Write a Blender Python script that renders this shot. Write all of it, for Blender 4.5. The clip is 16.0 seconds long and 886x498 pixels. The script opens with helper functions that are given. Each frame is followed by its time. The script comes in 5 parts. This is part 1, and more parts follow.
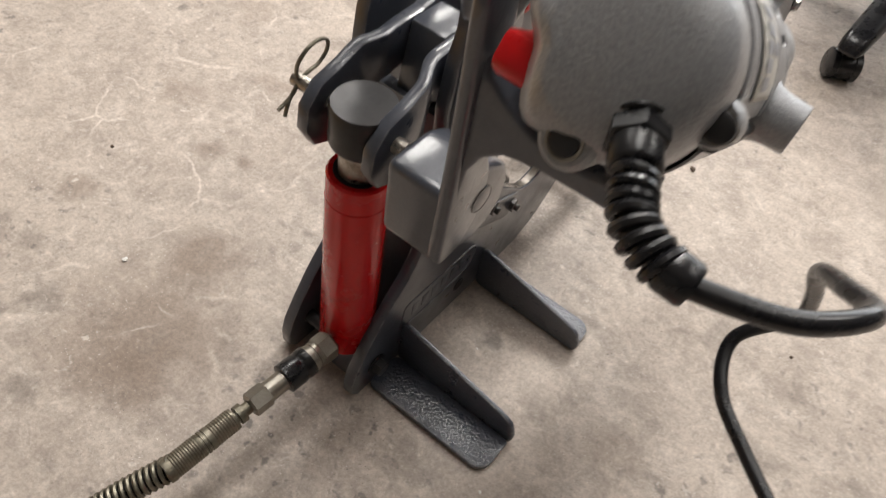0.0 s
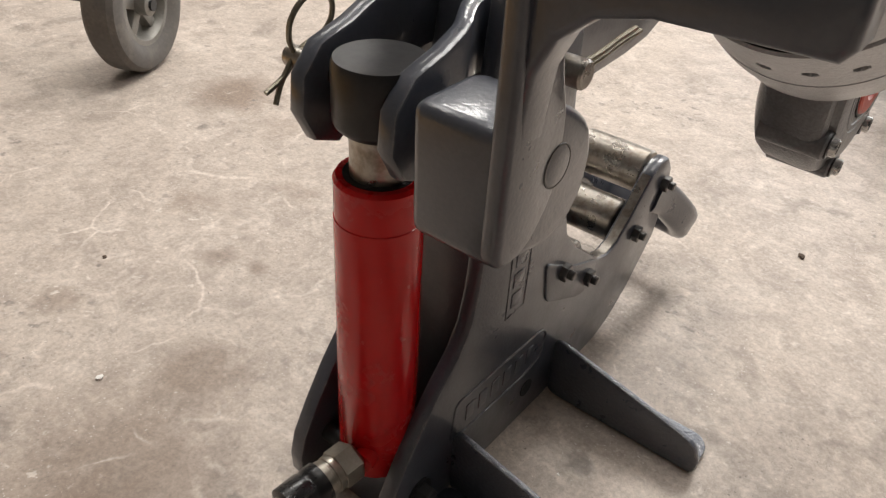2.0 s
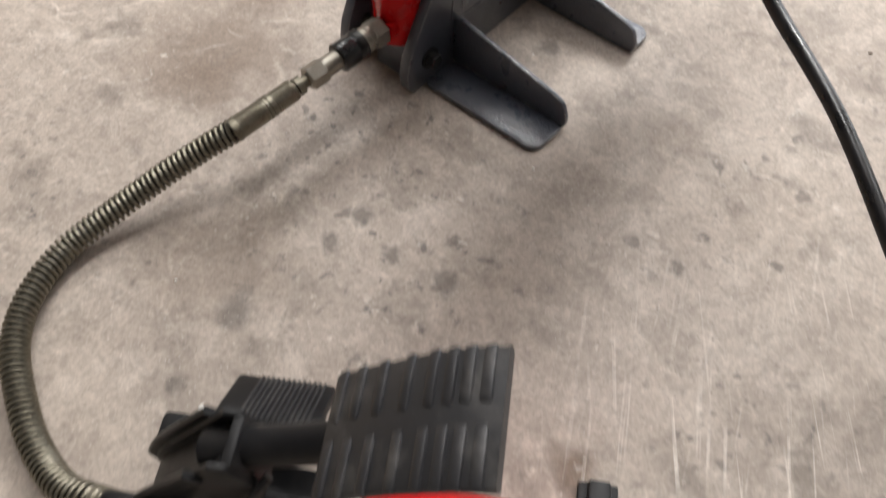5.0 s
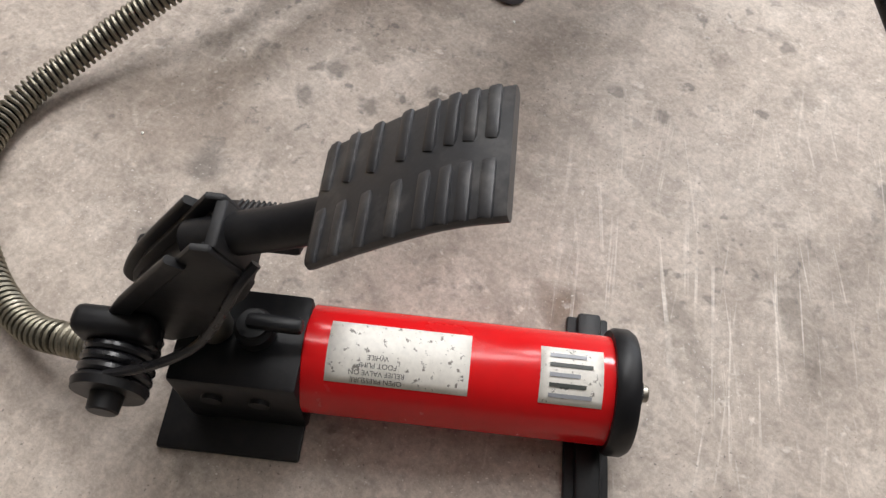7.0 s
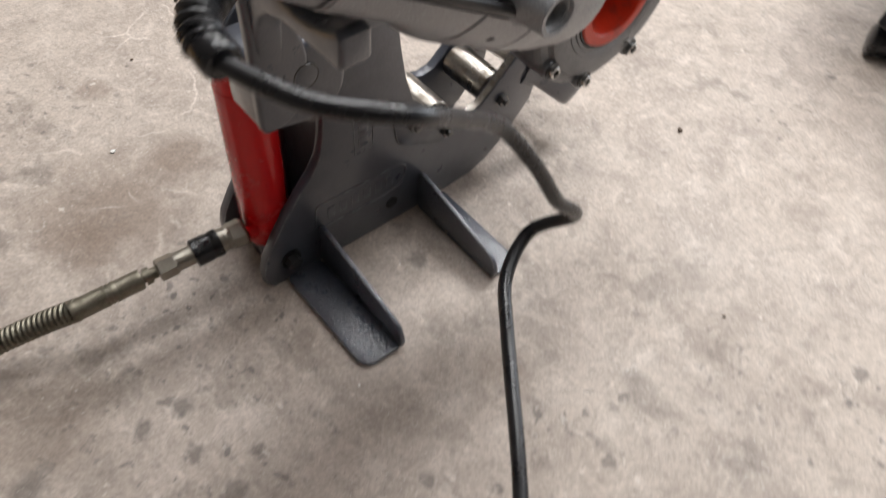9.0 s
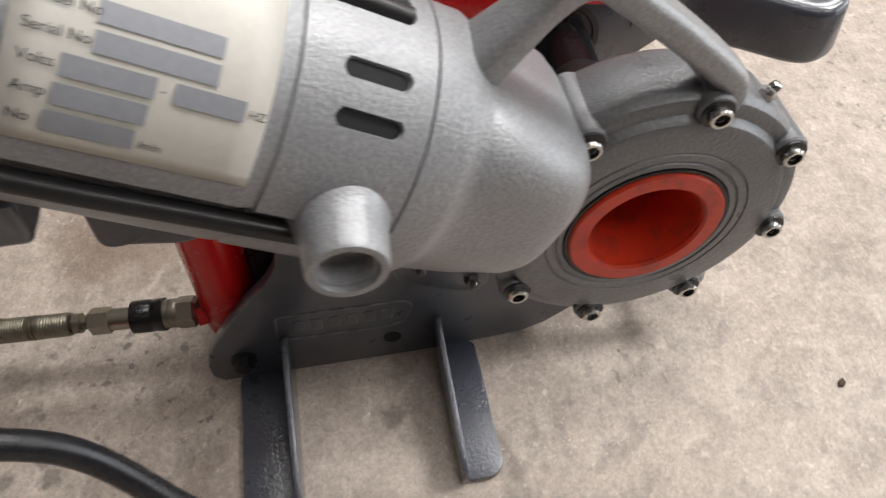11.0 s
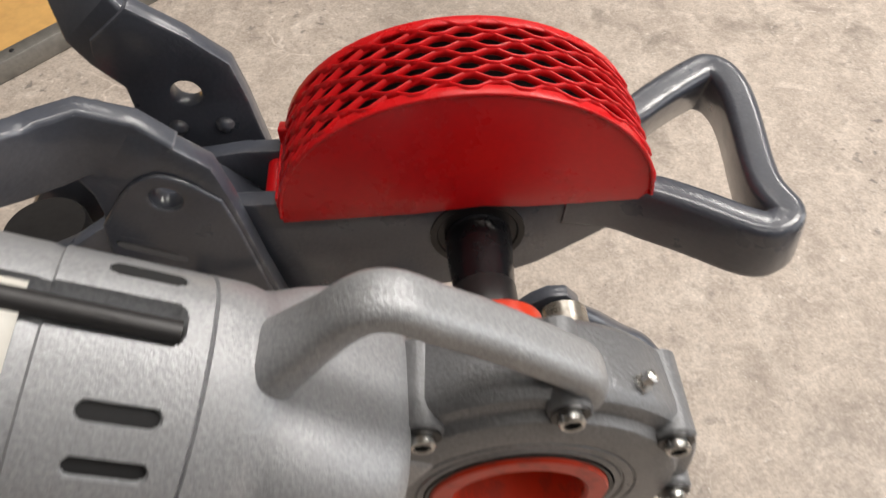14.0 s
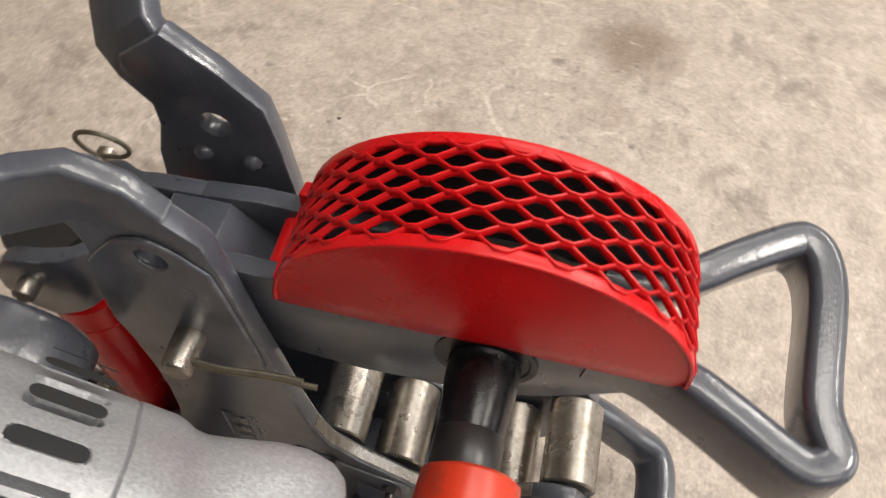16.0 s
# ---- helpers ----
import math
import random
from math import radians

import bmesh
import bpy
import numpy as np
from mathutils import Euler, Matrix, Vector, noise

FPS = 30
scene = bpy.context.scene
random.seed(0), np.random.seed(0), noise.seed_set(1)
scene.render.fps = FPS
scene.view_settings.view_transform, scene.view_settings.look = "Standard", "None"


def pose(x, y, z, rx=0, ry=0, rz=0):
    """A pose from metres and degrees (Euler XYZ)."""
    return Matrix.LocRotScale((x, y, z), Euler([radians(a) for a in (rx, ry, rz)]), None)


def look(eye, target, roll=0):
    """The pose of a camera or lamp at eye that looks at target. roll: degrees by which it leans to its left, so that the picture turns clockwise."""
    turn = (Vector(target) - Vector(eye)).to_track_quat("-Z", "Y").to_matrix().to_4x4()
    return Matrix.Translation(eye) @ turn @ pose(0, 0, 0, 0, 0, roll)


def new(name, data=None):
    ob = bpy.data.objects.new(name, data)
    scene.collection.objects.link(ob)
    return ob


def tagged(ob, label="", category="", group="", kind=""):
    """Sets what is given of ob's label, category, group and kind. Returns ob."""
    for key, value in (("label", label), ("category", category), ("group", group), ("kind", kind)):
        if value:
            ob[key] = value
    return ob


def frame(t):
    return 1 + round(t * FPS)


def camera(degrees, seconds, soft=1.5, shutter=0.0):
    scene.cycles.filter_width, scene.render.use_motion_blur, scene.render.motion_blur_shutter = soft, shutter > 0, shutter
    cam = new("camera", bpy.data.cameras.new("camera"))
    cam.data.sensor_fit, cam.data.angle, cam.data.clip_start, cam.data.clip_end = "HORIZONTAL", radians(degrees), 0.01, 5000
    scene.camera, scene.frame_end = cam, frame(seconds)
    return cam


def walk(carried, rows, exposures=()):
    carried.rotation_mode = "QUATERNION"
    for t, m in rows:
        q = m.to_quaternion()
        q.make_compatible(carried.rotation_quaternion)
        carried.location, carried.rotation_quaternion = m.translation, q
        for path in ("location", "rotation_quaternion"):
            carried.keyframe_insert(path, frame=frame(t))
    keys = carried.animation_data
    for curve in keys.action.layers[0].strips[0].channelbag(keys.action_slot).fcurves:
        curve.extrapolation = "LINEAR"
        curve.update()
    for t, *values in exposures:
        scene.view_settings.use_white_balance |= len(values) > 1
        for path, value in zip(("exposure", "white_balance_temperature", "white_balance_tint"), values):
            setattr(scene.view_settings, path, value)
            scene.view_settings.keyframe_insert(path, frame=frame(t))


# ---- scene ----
cam = camera(60.1, 16.0, 1.3, 0.5)
PATH = [
    (0, (0.221, -0.345, 0.736), (-0.395, 0.788, -0.793), 12.6),
    (0.5, (0.203, -0.329, 0.649), (-0.446, 0.818, -0.855), 11.5),
    (1, (0.2, -0.293, 0.559), (-0.561, 0.923, -0.835), 8.5),
    (1.5, (0.188, -0.283, 0.509), (-0.702, 1.002, -0.739), 5.6),
    (2, (0.204, -0.286, 0.518), (-0.767, 1.022, -0.643), 4.0),
    (2.5, (0.224, -0.303, 0.506), (-0.803, 0.957, -0.66), 2.4),
    (3, (0.227, -0.314, 0.482), (-0.778, 0.871, -0.778), 0.2),
    (3.5, (0.226, -0.31, 0.455), (-0.638, 0.758, -0.999), 0.9),
    (4, (0.265, -0.344, 0.503), (-0.504, 0.624, -1.069), 2.2),
    (4.5, (0.345, -0.403, 0.598), (-0.401, 0.483, -1.032), 1.5),
    (5, (0.404, -0.461, 0.616), (-0.31, 0.365, -1.06), 0.3),
    (5.2, (0.424, -0.482, 0.617), (-0.267, 0.32, -1.08), 0.0),
    (7.3, (0.438, -0.521, 0.547), (-0.121, 0.282, -1.197), 4.6),
    (7.5, (0.443, -0.515, 0.584), (-0.119, 0.303, -1.153), 5.0),
    (8, (0.482, -0.473, 0.675), (-0.141, 0.387, -1.02), 5.1),
    (8.5, (0.519, -0.362, 0.729), (-0.258, 0.518, -0.89), 4.3),
    (9, (0.479, -0.24, 0.737), (-0.416, 0.628, -0.827), 5.7),
    (9.5, (0.407, -0.123, 0.712), (-0.548, 0.665, -0.859), 7.7),
    (10, (0.381, -0.049, 0.703), (-0.648, 0.598, -0.885), 7.3),
    (10.2, (0.379, -0.02, 0.699), (-0.7, 0.536, -0.89), 5.9),
    (12.3, (0.401, 0.242, 0.651), (-0.897, 0.285, -0.871), -2.0),
    (12.5, (0.401, 0.238, 0.648), (-0.898, 0.277, -0.873), -2.2),
    (13, (0.38, 0.236, 0.675), (-0.918, 0.264, -0.845), -2.6),
    (13.5, (0.349, 0.247, 0.738), (-0.942, 0.273, -0.789), -2.9),
    (14, (0.282, 0.242, 0.728), (-0.986, 0.281, -0.818), -2.5),
    (14.5, (0.225, 0.228, 0.715), (-1.007, 0.275, -0.86), -1.3),
    (15, (0.201, 0.224, 0.722), (-0.988, 0.258, -0.886), 0.6),
    (15.5, (0.182, 0.235, 0.736), (-0.963, 0.26, -0.904), 3.6),
    (16, (0.154, 0.27, 0.756), (-0.917, 0.12, -0.927), 5.2),
]
walk(cam, [(t, look(eye, target, roll)) for t, eye, target, roll in PATH],
     [(0, 0, 6500, 10), (2, -0.03, 6500, 10), (4.5, 0.09, 6350, 10), (7.5, 0.29, 6150, 10), (8.3, 0.14, 6150, 10), (9.5, 0.02, 6150, 10), (10, 0.06, 6200, 10), (12.5, -0.2, 6450, 10), (14, -0.17, 6600, 10), (16, -0.07, 6750, 10)])


# ---------------------------------------------------------------- light
world = bpy.data.worlds.new("workshop_world")
scene.world = world
world.use_nodes = True
wn = world.node_tree.nodes
sky = wn.new("ShaderNodeTexSky")
sky.sky_type = "NISHITA"
sky.sun_disc = False
sky.sun_elevation, sky.sun_rotation = radians(40), radians(180)
world.node_tree.links.new(sky.outputs[0], wn["Background"].inputs[0])
wn["Background"].inputs[1].default_value = 0.10


def area(name, eye, target, sx, sy, watts, colour):
    d = bpy.data.lights.new(name, "AREA")
    d.shape, d.size, d.size_y, d.energy, d.color = "RECTANGLE", sx, sy, watts, colour
    ob = new(name, d)
    ob.matrix_world = look(eye, target)
    return ob


# skylight in the open roller doorway, and the tube lamps under the ceiling
area("door_daylight", (0.4, 6.93, 1.75), (0, 0.6, 0.6), 4.8, 3.2, 150, (1.0, 0.985, 0.97))
LAMPS = [(x, y) for y in (0.75, 2.9) for x in (-2.6, -0.5, 1.7)]
for lx, ly in LAMPS:
    area("tube_light", (lx, ly, 3.30), (lx, ly, 0), 0.75, 1.4, (84 if ly > 1 else 30) * (0.40 if lx > 1 else 1.42 if lx > -1 else 0.98), (1.0, 0.965, 0.92))


# ---------------------------------------------------------------- materials
def material(name, colour, rough=0.5, metal=0.0, grain=0.06, scale=300.0, bump=0.1, dist=0.0004, stain=0.1, stain_scale=14.0,
             stain_colour=None, spread=0.15, coat=0.0, spec=0.5, edge=None, coat_rough=0.12, start=0.5):
    """A surface with a fine grain, a coarse staining and a small relief, in metres of the place."""
    m = bpy.data.materials.new(name)
    m.use_nodes = True
    nt = m.node_tree
    n, l = nt.nodes, nt.links
    bsdf = n["Principled BSDF"]
    geo = n.new("ShaderNodeNewGeometry")
    fine, coarse = n.new("ShaderNodeTexNoise"), n.new("ShaderNodeTexNoise")
    fine.inputs["Scale"].default_value, fine.inputs["Detail"].default_value = scale, 4
    coarse.inputs["Scale"].default_value, coarse.inputs["Detail"].default_value = stain_scale, 5
    coarse.inputs["Roughness"].default_value = 0.65
    for t in (fine, coarse):
        l.new(geo.outputs["Position"], t.inputs["Vector"])
    mix1 = n.new("ShaderNodeMix")
    mix1.data_type, mix1.blend_type = "RGBA", "MIX"
    c = Vector(colour)
    dark = stain_colour or tuple(c * 0.55)
    ramp = n.new("ShaderNodeMapRange")
    ramp.inputs[1].default_value, ramp.inputs[2].default_value = start, start + spread
    ramp.inputs[3].default_value, ramp.inputs[4].default_value = 0.0, stain
    l.new(coarse.outputs[0], ramp.inputs[0])
    l.new(ramp.outputs[0], mix1.inputs[0])
    mix1.inputs[6].default_value, mix1.inputs[7].default_value = (*colour, 1), (*dark, 1)
    mix2 = n.new("ShaderNodeMix")
    mix2.data_type, mix2.blend_type = "RGBA", "MULTIPLY"
    mix2.inputs[0].default_value = 1
    r2 = n.new("ShaderNodeMapRange")
    r2.inputs[1].default_value, r2.inputs[2].default_value, r2.inputs[3].default_value, r2.inputs[4].default_value = 0.3, 0.7, 1 - grain, 1 + grain
    l.new(fine.outputs[0], r2.inputs[0])
    l.new(mix1.outputs[2], mix2.inputs[6])
    l.new(r2.outputs[0], mix2.inputs[7])
    colour_out = mix2.outputs[2]
    if edge:
        # paint rubbed thin along the edges
        bev, dot = n.new("ShaderNodeBevel"), n.new("ShaderNodeVectorMath")
        bev.samples, dot.operation = 4, "DOT_PRODUCT"
        bev.inputs["Radius"].default_value = 0.003
        l.new(bev.outputs[0], dot.inputs[0]), l.new(geo.outputs["Normal"], dot.inputs[1])
        r4, r5, f = n.new("ShaderNodeMapRange"), n.new("ShaderNodeMapRange"), n.new("ShaderNodeMath")
        for node, values in ((r4, (0.985, 0.90, 0.0, 1.0)), (r5, (0.42, 0.60, 0.0, 0.8))):
            for k, x in enumerate(values):
                node.inputs[k + 1].default_value = x
        wear = n.new("ShaderNodeTexNoise")
        wear.inputs["Scale"].default_value, wear.inputs["Detail"].default_value = 70, 5
        l.new(geo.outputs["Position"], wear.inputs["Vector"])
        l.new(dot.outputs["Value"], r4.inputs[0]), l.new(wear.outputs[0], r5.inputs[0])
        f.operation = "MULTIPLY"
        l.new(r4.outputs[0], f.inputs[0]), l.new(r5.outputs[0], f.inputs[1])
        mix3 = n.new("ShaderNodeMix")
        mix3.data_type = "RGBA"
        l.new(f.outputs[0], mix3.inputs[0]), l.new(colour_out, mix3.inputs[6])
        mix3.inputs[7].default_value = (*edge, 1)
        colour_out = mix3.outputs[2]
    l.new(colour_out, bsdf.inputs["Base Color"])
    r3 = n.new("ShaderNodeMapRange")
    r3.inputs[1].default_value, r3.inputs[2].default_value = 0.3, 0.75
    r3.inputs[3].default_value, r3.inputs[4].default_value = max(0.03, rough - 0.08), min(1, rough + 0.12)
    l.new(coarse.outputs[0], r3.inputs[0])
    l.new(r3.outputs[0], bsdf.inputs["Roughness"])
    bsdf.inputs["Metallic"].default_value = metal
    bsdf.inputs["Coat Weight"].default_value = coat
    bsdf.inputs["Specular IOR Level"].default_value = spec
    bsdf.inputs["Coat Roughness"].default_value = coat_rough
    bp = n.new("ShaderNodeBump")
    bp.inputs["Strength"].default_value, bp.inputs["Distance"].default_value = bump, dist
    l.new(fine.outputs[0], bp.inputs["Height"])
    l.new(bp.outputs[0], bsdf.inputs["Normal"])
    l.new(bp.outputs[0], bsdf.inputs["Coat Normal"])
    return m


# soft stains on the floor: x, y, radius, strength
STAINS = [(-0.46, -0.03, 0.03, 0.4), (-0.40, 0.12, 0.028, 0.4), (-0.52, 0.16, 0.035, 0.4), (-0.35, 0.14, 0.02, 0.5), (-0.44, 0.27, 0.03, 0.4), (0.357, -0.235, 0.030, 0.85), (0.226, 0.117, 0.045, 0.35),
          (-0.24, -0.12, 0.12, 0.6), (-0.268, 0.0, 0.06, 0.6), (-0.205, -0.18, 0.06, 0.5), (-0.735, 0.40, 0.085, 0.75), (-0.60, 0.38, 0.05, 0.3), (-0.02, -0.30, 0.10, 0.35)]
# small dark blots: x, y, radius
BLOTS = [(0.373, 0.128, 0.010), (0.391, 0.039, 0.006), (0.518, 0.028, 0.012), (0.274, -0.030, 0.008), (0.323, -0.027, 0.007), (0.482, 0.432, 0.010), (0.506, 0.479, 0.011), (0.608, 0.226, 0.010), (0.506, 0.298, 0.005), (0.334, 0.194, 0.006), (0.052, 0.133, 0.013),
         (-0.672, 0.292, 0.010), (-0.540, 0.408, 0.008), (-0.483, 0.016, 0.004), (0.159, 0.879, 0.009), (0.167, -0.186, 0.014), (0.108, -0.194, 0.011), (0.055, -0.222, 0.012), (0.247, -0.220, 0.010), (0.045, -0.336, 0.019), (0.040, -0.190, 0.008), (0.143, -0.144, 0.009), (0.056, -0.180, 0.013), (0.059, -0.414, 0.010)]


def concrete():
    """Worn power-floated concrete: warm grey, cloudy, with dark oil blots, scuffs and pale scratches."""
    m = bpy.data.materials.new("concrete")
    m.use_nodes = True
    nt = m.node_tree
    n, l = nt.nodes, nt.links
    bsdf = n["Principled BSDF"]
    geo = n.new("ShaderNodeNewGeometry")

    def noise_at(scale, detail=5, rough=0.6, distortion=0.0, offset=(0, 0, 0), stretch=(1, 1, 1), turn=0.0):
        mp = n.new("ShaderNodeMapping")
        mp.inputs["Location"].default_value, mp.inputs["Scale"].default_value = offset, stretch
        mp.inputs["Rotation"].default_value = (0, 0, turn)
        if turn:
            mp.vector_type = "TEXTURE"
            mp.inputs["Scale"].default_value = [1 / k for k in stretch]
        t = n.new("ShaderNodeTexNoise")
        t.inputs["Scale"].default_value, t.inputs["Detail"].default_value = scale, detail
        t.inputs["Roughness"].default_value, t.inputs["Distortion"].default_value = rough, distortion
        l.new(geo.outputs["Position"], mp.inputs[0])
        l.new(mp.outputs[0], t.inputs["Vector"])
        return t.outputs[0]

    def ranged(v, a, b, lo=0.0, hi=1.0):
        r = n.new("ShaderNodeMapRange")
        for k, x in enumerate((a, b, lo, hi)):
            r.inputs[k + 1].default_value = x
        l.new(v, r.inputs[0])
        return r.outputs[0]

    def mixed(factor, a, b, blend="MIX"):
        x = n.new("ShaderNodeMix")
        x.data_type, x.blend_type = "RGBA", blend
        l.new(factor, x.inputs[0]) if not isinstance(factor, float) else setattr(x.inputs[0], "default_value", factor)
        for k, v in ((6, a), (7, b)):
            if isinstance(v, tuple):
                x.inputs[k].default_value = (*v, 1)
            else:
                l.new(v, x.inputs[k])
        return x.outputs[2]

    def product(a, b):
        f = n.new("ShaderNodeMath")
        f.operation = "MULTIPLY"
        l.new(a, f.inputs[0]), l.new(b, f.inputs[1])
        return f.outputs[0]

    # positions shaken by noise, for stains with ragged outlines
    shake = n.new("ShaderNodeTexNoise")
    shake.inputs["Scale"].default_value, shake.inputs["Detail"].default_value = 9, 5
    l.new(geo.outputs["Position"], shake.inputs["Vector"])
    ragged = n.new("ShaderNodeVectorMath")
    ragged.operation = "MULTIPLY_ADD"
    l.new(shake.outputs["Color"], ragged.inputs[0])
    ragged.inputs[1].default_value = (0.11, 0.11, 0)
    l.new(geo.outputs["Position"], ragged.inputs[2])

    base = mixed(ranged(noise_at(2.6, 6, 0.62), 0.35, 0.68), (0.500, 0.430, 0.370), (0.430, 0.368, 0.318))
    base = mixed(ranged(noise_at(16, 8, 0.72, 0.5, (3, 1, 0)), 0.44, 0.64, 0, 0.62), base, (0.305, 0.255, 0.218))
    base = mixed(ranged(noise_at(24, 8, 0.75, 0.6, (7, 5, 0)), 0.50, 0.67, 0, 0.62), base, (0.640, 0.565, 0.500))
    # soft oil stains
    for x, y, r, k in STAINS:
        d = n.new("ShaderNodeVectorMath")
        d.operation = "DISTANCE"
        l.new(ragged.outputs[0], d.inputs[0])
        d.inputs[1].default_value = (x + 0.055, y + 0.055, 0)
        base = mixed(ranged(d.outputs["Value"], r * 0.35, r, k, 0.0), base, (0.190, 0.135, 0.098))
    base = mixed(product(ranged(noise_at(13, 5, 0.6, 0.3, (1.7, 9.1, 0)), 0.54, 0.66, 0, 0.6), ranged(noise_at(2.2, 2, 0.5, 0, (6, 1, 0)), 0.38, 0.58)), base, (0.19, 0.16, 0.135))
    def near(x, y, r):
        d = n.new("ShaderNodeVectorMath")
        d.operation = "DISTANCE"
        l.new(ragged.outputs[0], d.inputs[0])
        d.inputs[1].default_value = (x + 0.055, y + 0.055, 0)
        return ranged(d.outputs["Value"], r * 0.4, r, 1.0, 0.0)

    jitter = n.new("ShaderNodeTexNoise")
    jitter.inputs["Scale"].default_value, jitter.inputs["Detail"].default_value = 75, 4
    l.new(geo.outputs["Position"], jitter.inputs["Vector"])
    nibbled = n.new("ShaderNodeVectorMath")
    nibbled.operation = "MULTIPLY_ADD"
    l.new(jitter.outputs["Color"], nibbled.inputs[0])
    nibbled.inputs[1].default_value = (0.022, 0.022, 0)
    l.new(geo.outputs["Position"], nibbled.inputs[2])
    spot = None
    for x, y, r in BLOTS:
        d = n.new("ShaderNodeVectorMath")
        d.operation = "DISTANCE"
        l.new(nibbled.outputs[0], d.inputs[0])
        d.inputs[1].default_value = (x + 0.011, y + 0.011, 0)
        one = ranged(d.outputs["Value"], r * 0.55, r * 1.1, 0.62, 0.0)
        if spot is not None:
            f = n.new("ShaderNodeMath")
            f.operation = "MAXIMUM"
            l.new(one, f.inputs[0]), l.new(spot, f.inputs[1])
            one = f.outputs[0]
        spot = one
    base = mixed(spot, base, (0.135, 0.120, 0.108))

    # dark specks: a few anywhere, a cluster before the feet; pale flecks
    speck = noise_at(70, 2, 0.5, 0.0, (4, 2, 0))
    base = mixed(product(ranged(speck, 0.60, 0.68, 0, 0.7), ranged(noise_at(4, 3, 0.6, 0, (2, 7, 0)), 0.50, 0.66)), base, (0.125, 0.115, 0.108))
    base = mixed(product(ranged(noise_at(46, 4, 0.65, 0.2, (4, 2, 0)), 0.59, 0.66, 0, 0.7), near(0.10, -0.19, 0.21)), base, (0.130, 0.122, 0.116))
    base = mixed(product(ranged(noise_at(75, 3, 0.6, 0.3, (0, 8, 0)), 0.62, 0.70, 0, 0.7), ranged(noise_at(5, 3, 0.6, 0, (9, 3, 0)), 0.42, 0.6)), base, (0.68, 0.62, 0.56))
    # pale wandering scratches, most of them on the ram's side
    for k, (scale, wide) in enumerate(((4.5, 0.016), (8.0, 0.02))):
        v = n.new("ShaderNodeTexVoronoi")
        v.feature = "DISTANCE_TO_EDGE"
        v.inputs["Scale"].default_value = scale
        mp = n.new("ShaderNodeVectorMath")
        mp.operation = "ADD"
        l.new(ragged.outputs[0], mp.inputs[0])
        mp.inputs[1].default_value = (k * 1.7, k * 0.9, 0)
        l.new(mp.outputs[0], v.inputs["Vector"])
        line = product(ranged(v.outputs["Distance"], 0, wide, 1, 0), ranged(noise_at(6, 4, 0.7, 0, (k * 3.1, 4, 0)), 0.52, 0.64))
        base = mixed(ranged(product(line, near(-0.5, 0.05, 0.6)), 0, 1, 0, 0.6), base, (0.74, 0.66, 0.59))
        base = mixed(ranged(line, 0, 1, 0, 0.22), base, (0.70, 0.62, 0.55))
    # straight scuffs where things were dragged beside the pump
    for turn, off in ((-1.07, (2, 3, 0)), (-0.95, (8, 1, 0)), (-1.2, (5, 2, 0))):
        s = product(ranged(noise_at(13, 3, 0.6, 0.1, off, (0.22, 11, 1), turn), 0.60, 0.67), near(0.56, -0.17, 0.34))
        base = mixed(ranged(product(s, ranged(noise_at(9, 4, 0.7, 0, off), 0.46, 0.6)), 0, 1, 0, 0.8), base, (0.74, 0.68, 0.62))
    base = mixed(1.0, base, ranged(noise_at(85, 6, 0.75, 0.3, (5, 5, 0)), 0.3, 0.7, 0.82, 1.18), "MULTIPLY")
    base = mixed(1.0, base, ranged(noise_at(230, 4, 0.75), 0.3, 0.7, 0.80, 1.20), "MULTIPLY")
    # fine pits and grit, dark and pale
    grit = noise_at(330, 2, 0.5, 0, (1, 6, 0))
    base = mixed(product(ranged(grit, 0.66, 0.72, 0, 0.75), ranged(noise_at(7, 3, 0.6, 0, (3, 3, 0)), 0.44, 0.6)), base, (0.14, 0.125, 0.115))
    base = mixed(product(ranged(grit, 0.34, 0.28, 0, 0.75), ranged(noise_at(6, 3, 0.6, 0, (8, 2, 0)), 0.46, 0.6)), base, (0.78, 0.73, 0.67))
    l.new(base, bsdf.inputs["Base Color"])
    l.new(ranged(noise_at(5, 5, 0.6, 0, (2, 2, 0)), 0.3, 0.7, 0.42, 0.66), bsdf.inputs["Roughness"])
    bsdf.inputs["Specular IOR Level"].default_value = 0.35
    bp = n.new("ShaderNodeBump")
    bp.inputs["Strength"].default_value, bp.inputs["Distance"].default_value = 0.4, 0.0008
    l.new(noise_at(120, 5, 0.65), bp.inputs["Height"])
    l.new(bp.outputs[0], bsdf.inputs["Normal"])
    return m


CONCRETE = concrete()
SLATE = material("slate_grey_enamel", (0.066, 0.073, 0.093), 0.33, 0.0, 0.07, 360, 0.4, 0.0005, 0.3, 25, coat=0.65, edge=(0.24, 0.245, 0.26), coat_rough=0.10)
FOOTSLATE = material("thick_brushed_slate_enamel", (0.066, 0.074, 0.098), 0.30, 0.0, 0.08, 300, 1.0, 0.0010, 0.3, 25, coat=1.0, edge=(0.30, 0.305, 0.315), coat_rough=0.05)
OILED = material("black_oiled_steel", (0.008, 0.008, 0.0095), 0.24, 0.0, 0.08, 300, 0.1, 0.0003, 0.3, 40, spec=0.45)
HAMMER = material("silver_grey_hammertone", (0.315, 0.322, 0.336), 0.36, 0.20, 0.15, 560, 0.65, 0.0006, 0.12, 18, coat=0.35, coat_rough=0.2)
CASTGREY = material("grey_cast_paint", (0.185, 0.189, 0.199), 0.34, 0.25, 0.12, 480, 0.8, 0.0006, 0.2, 22)
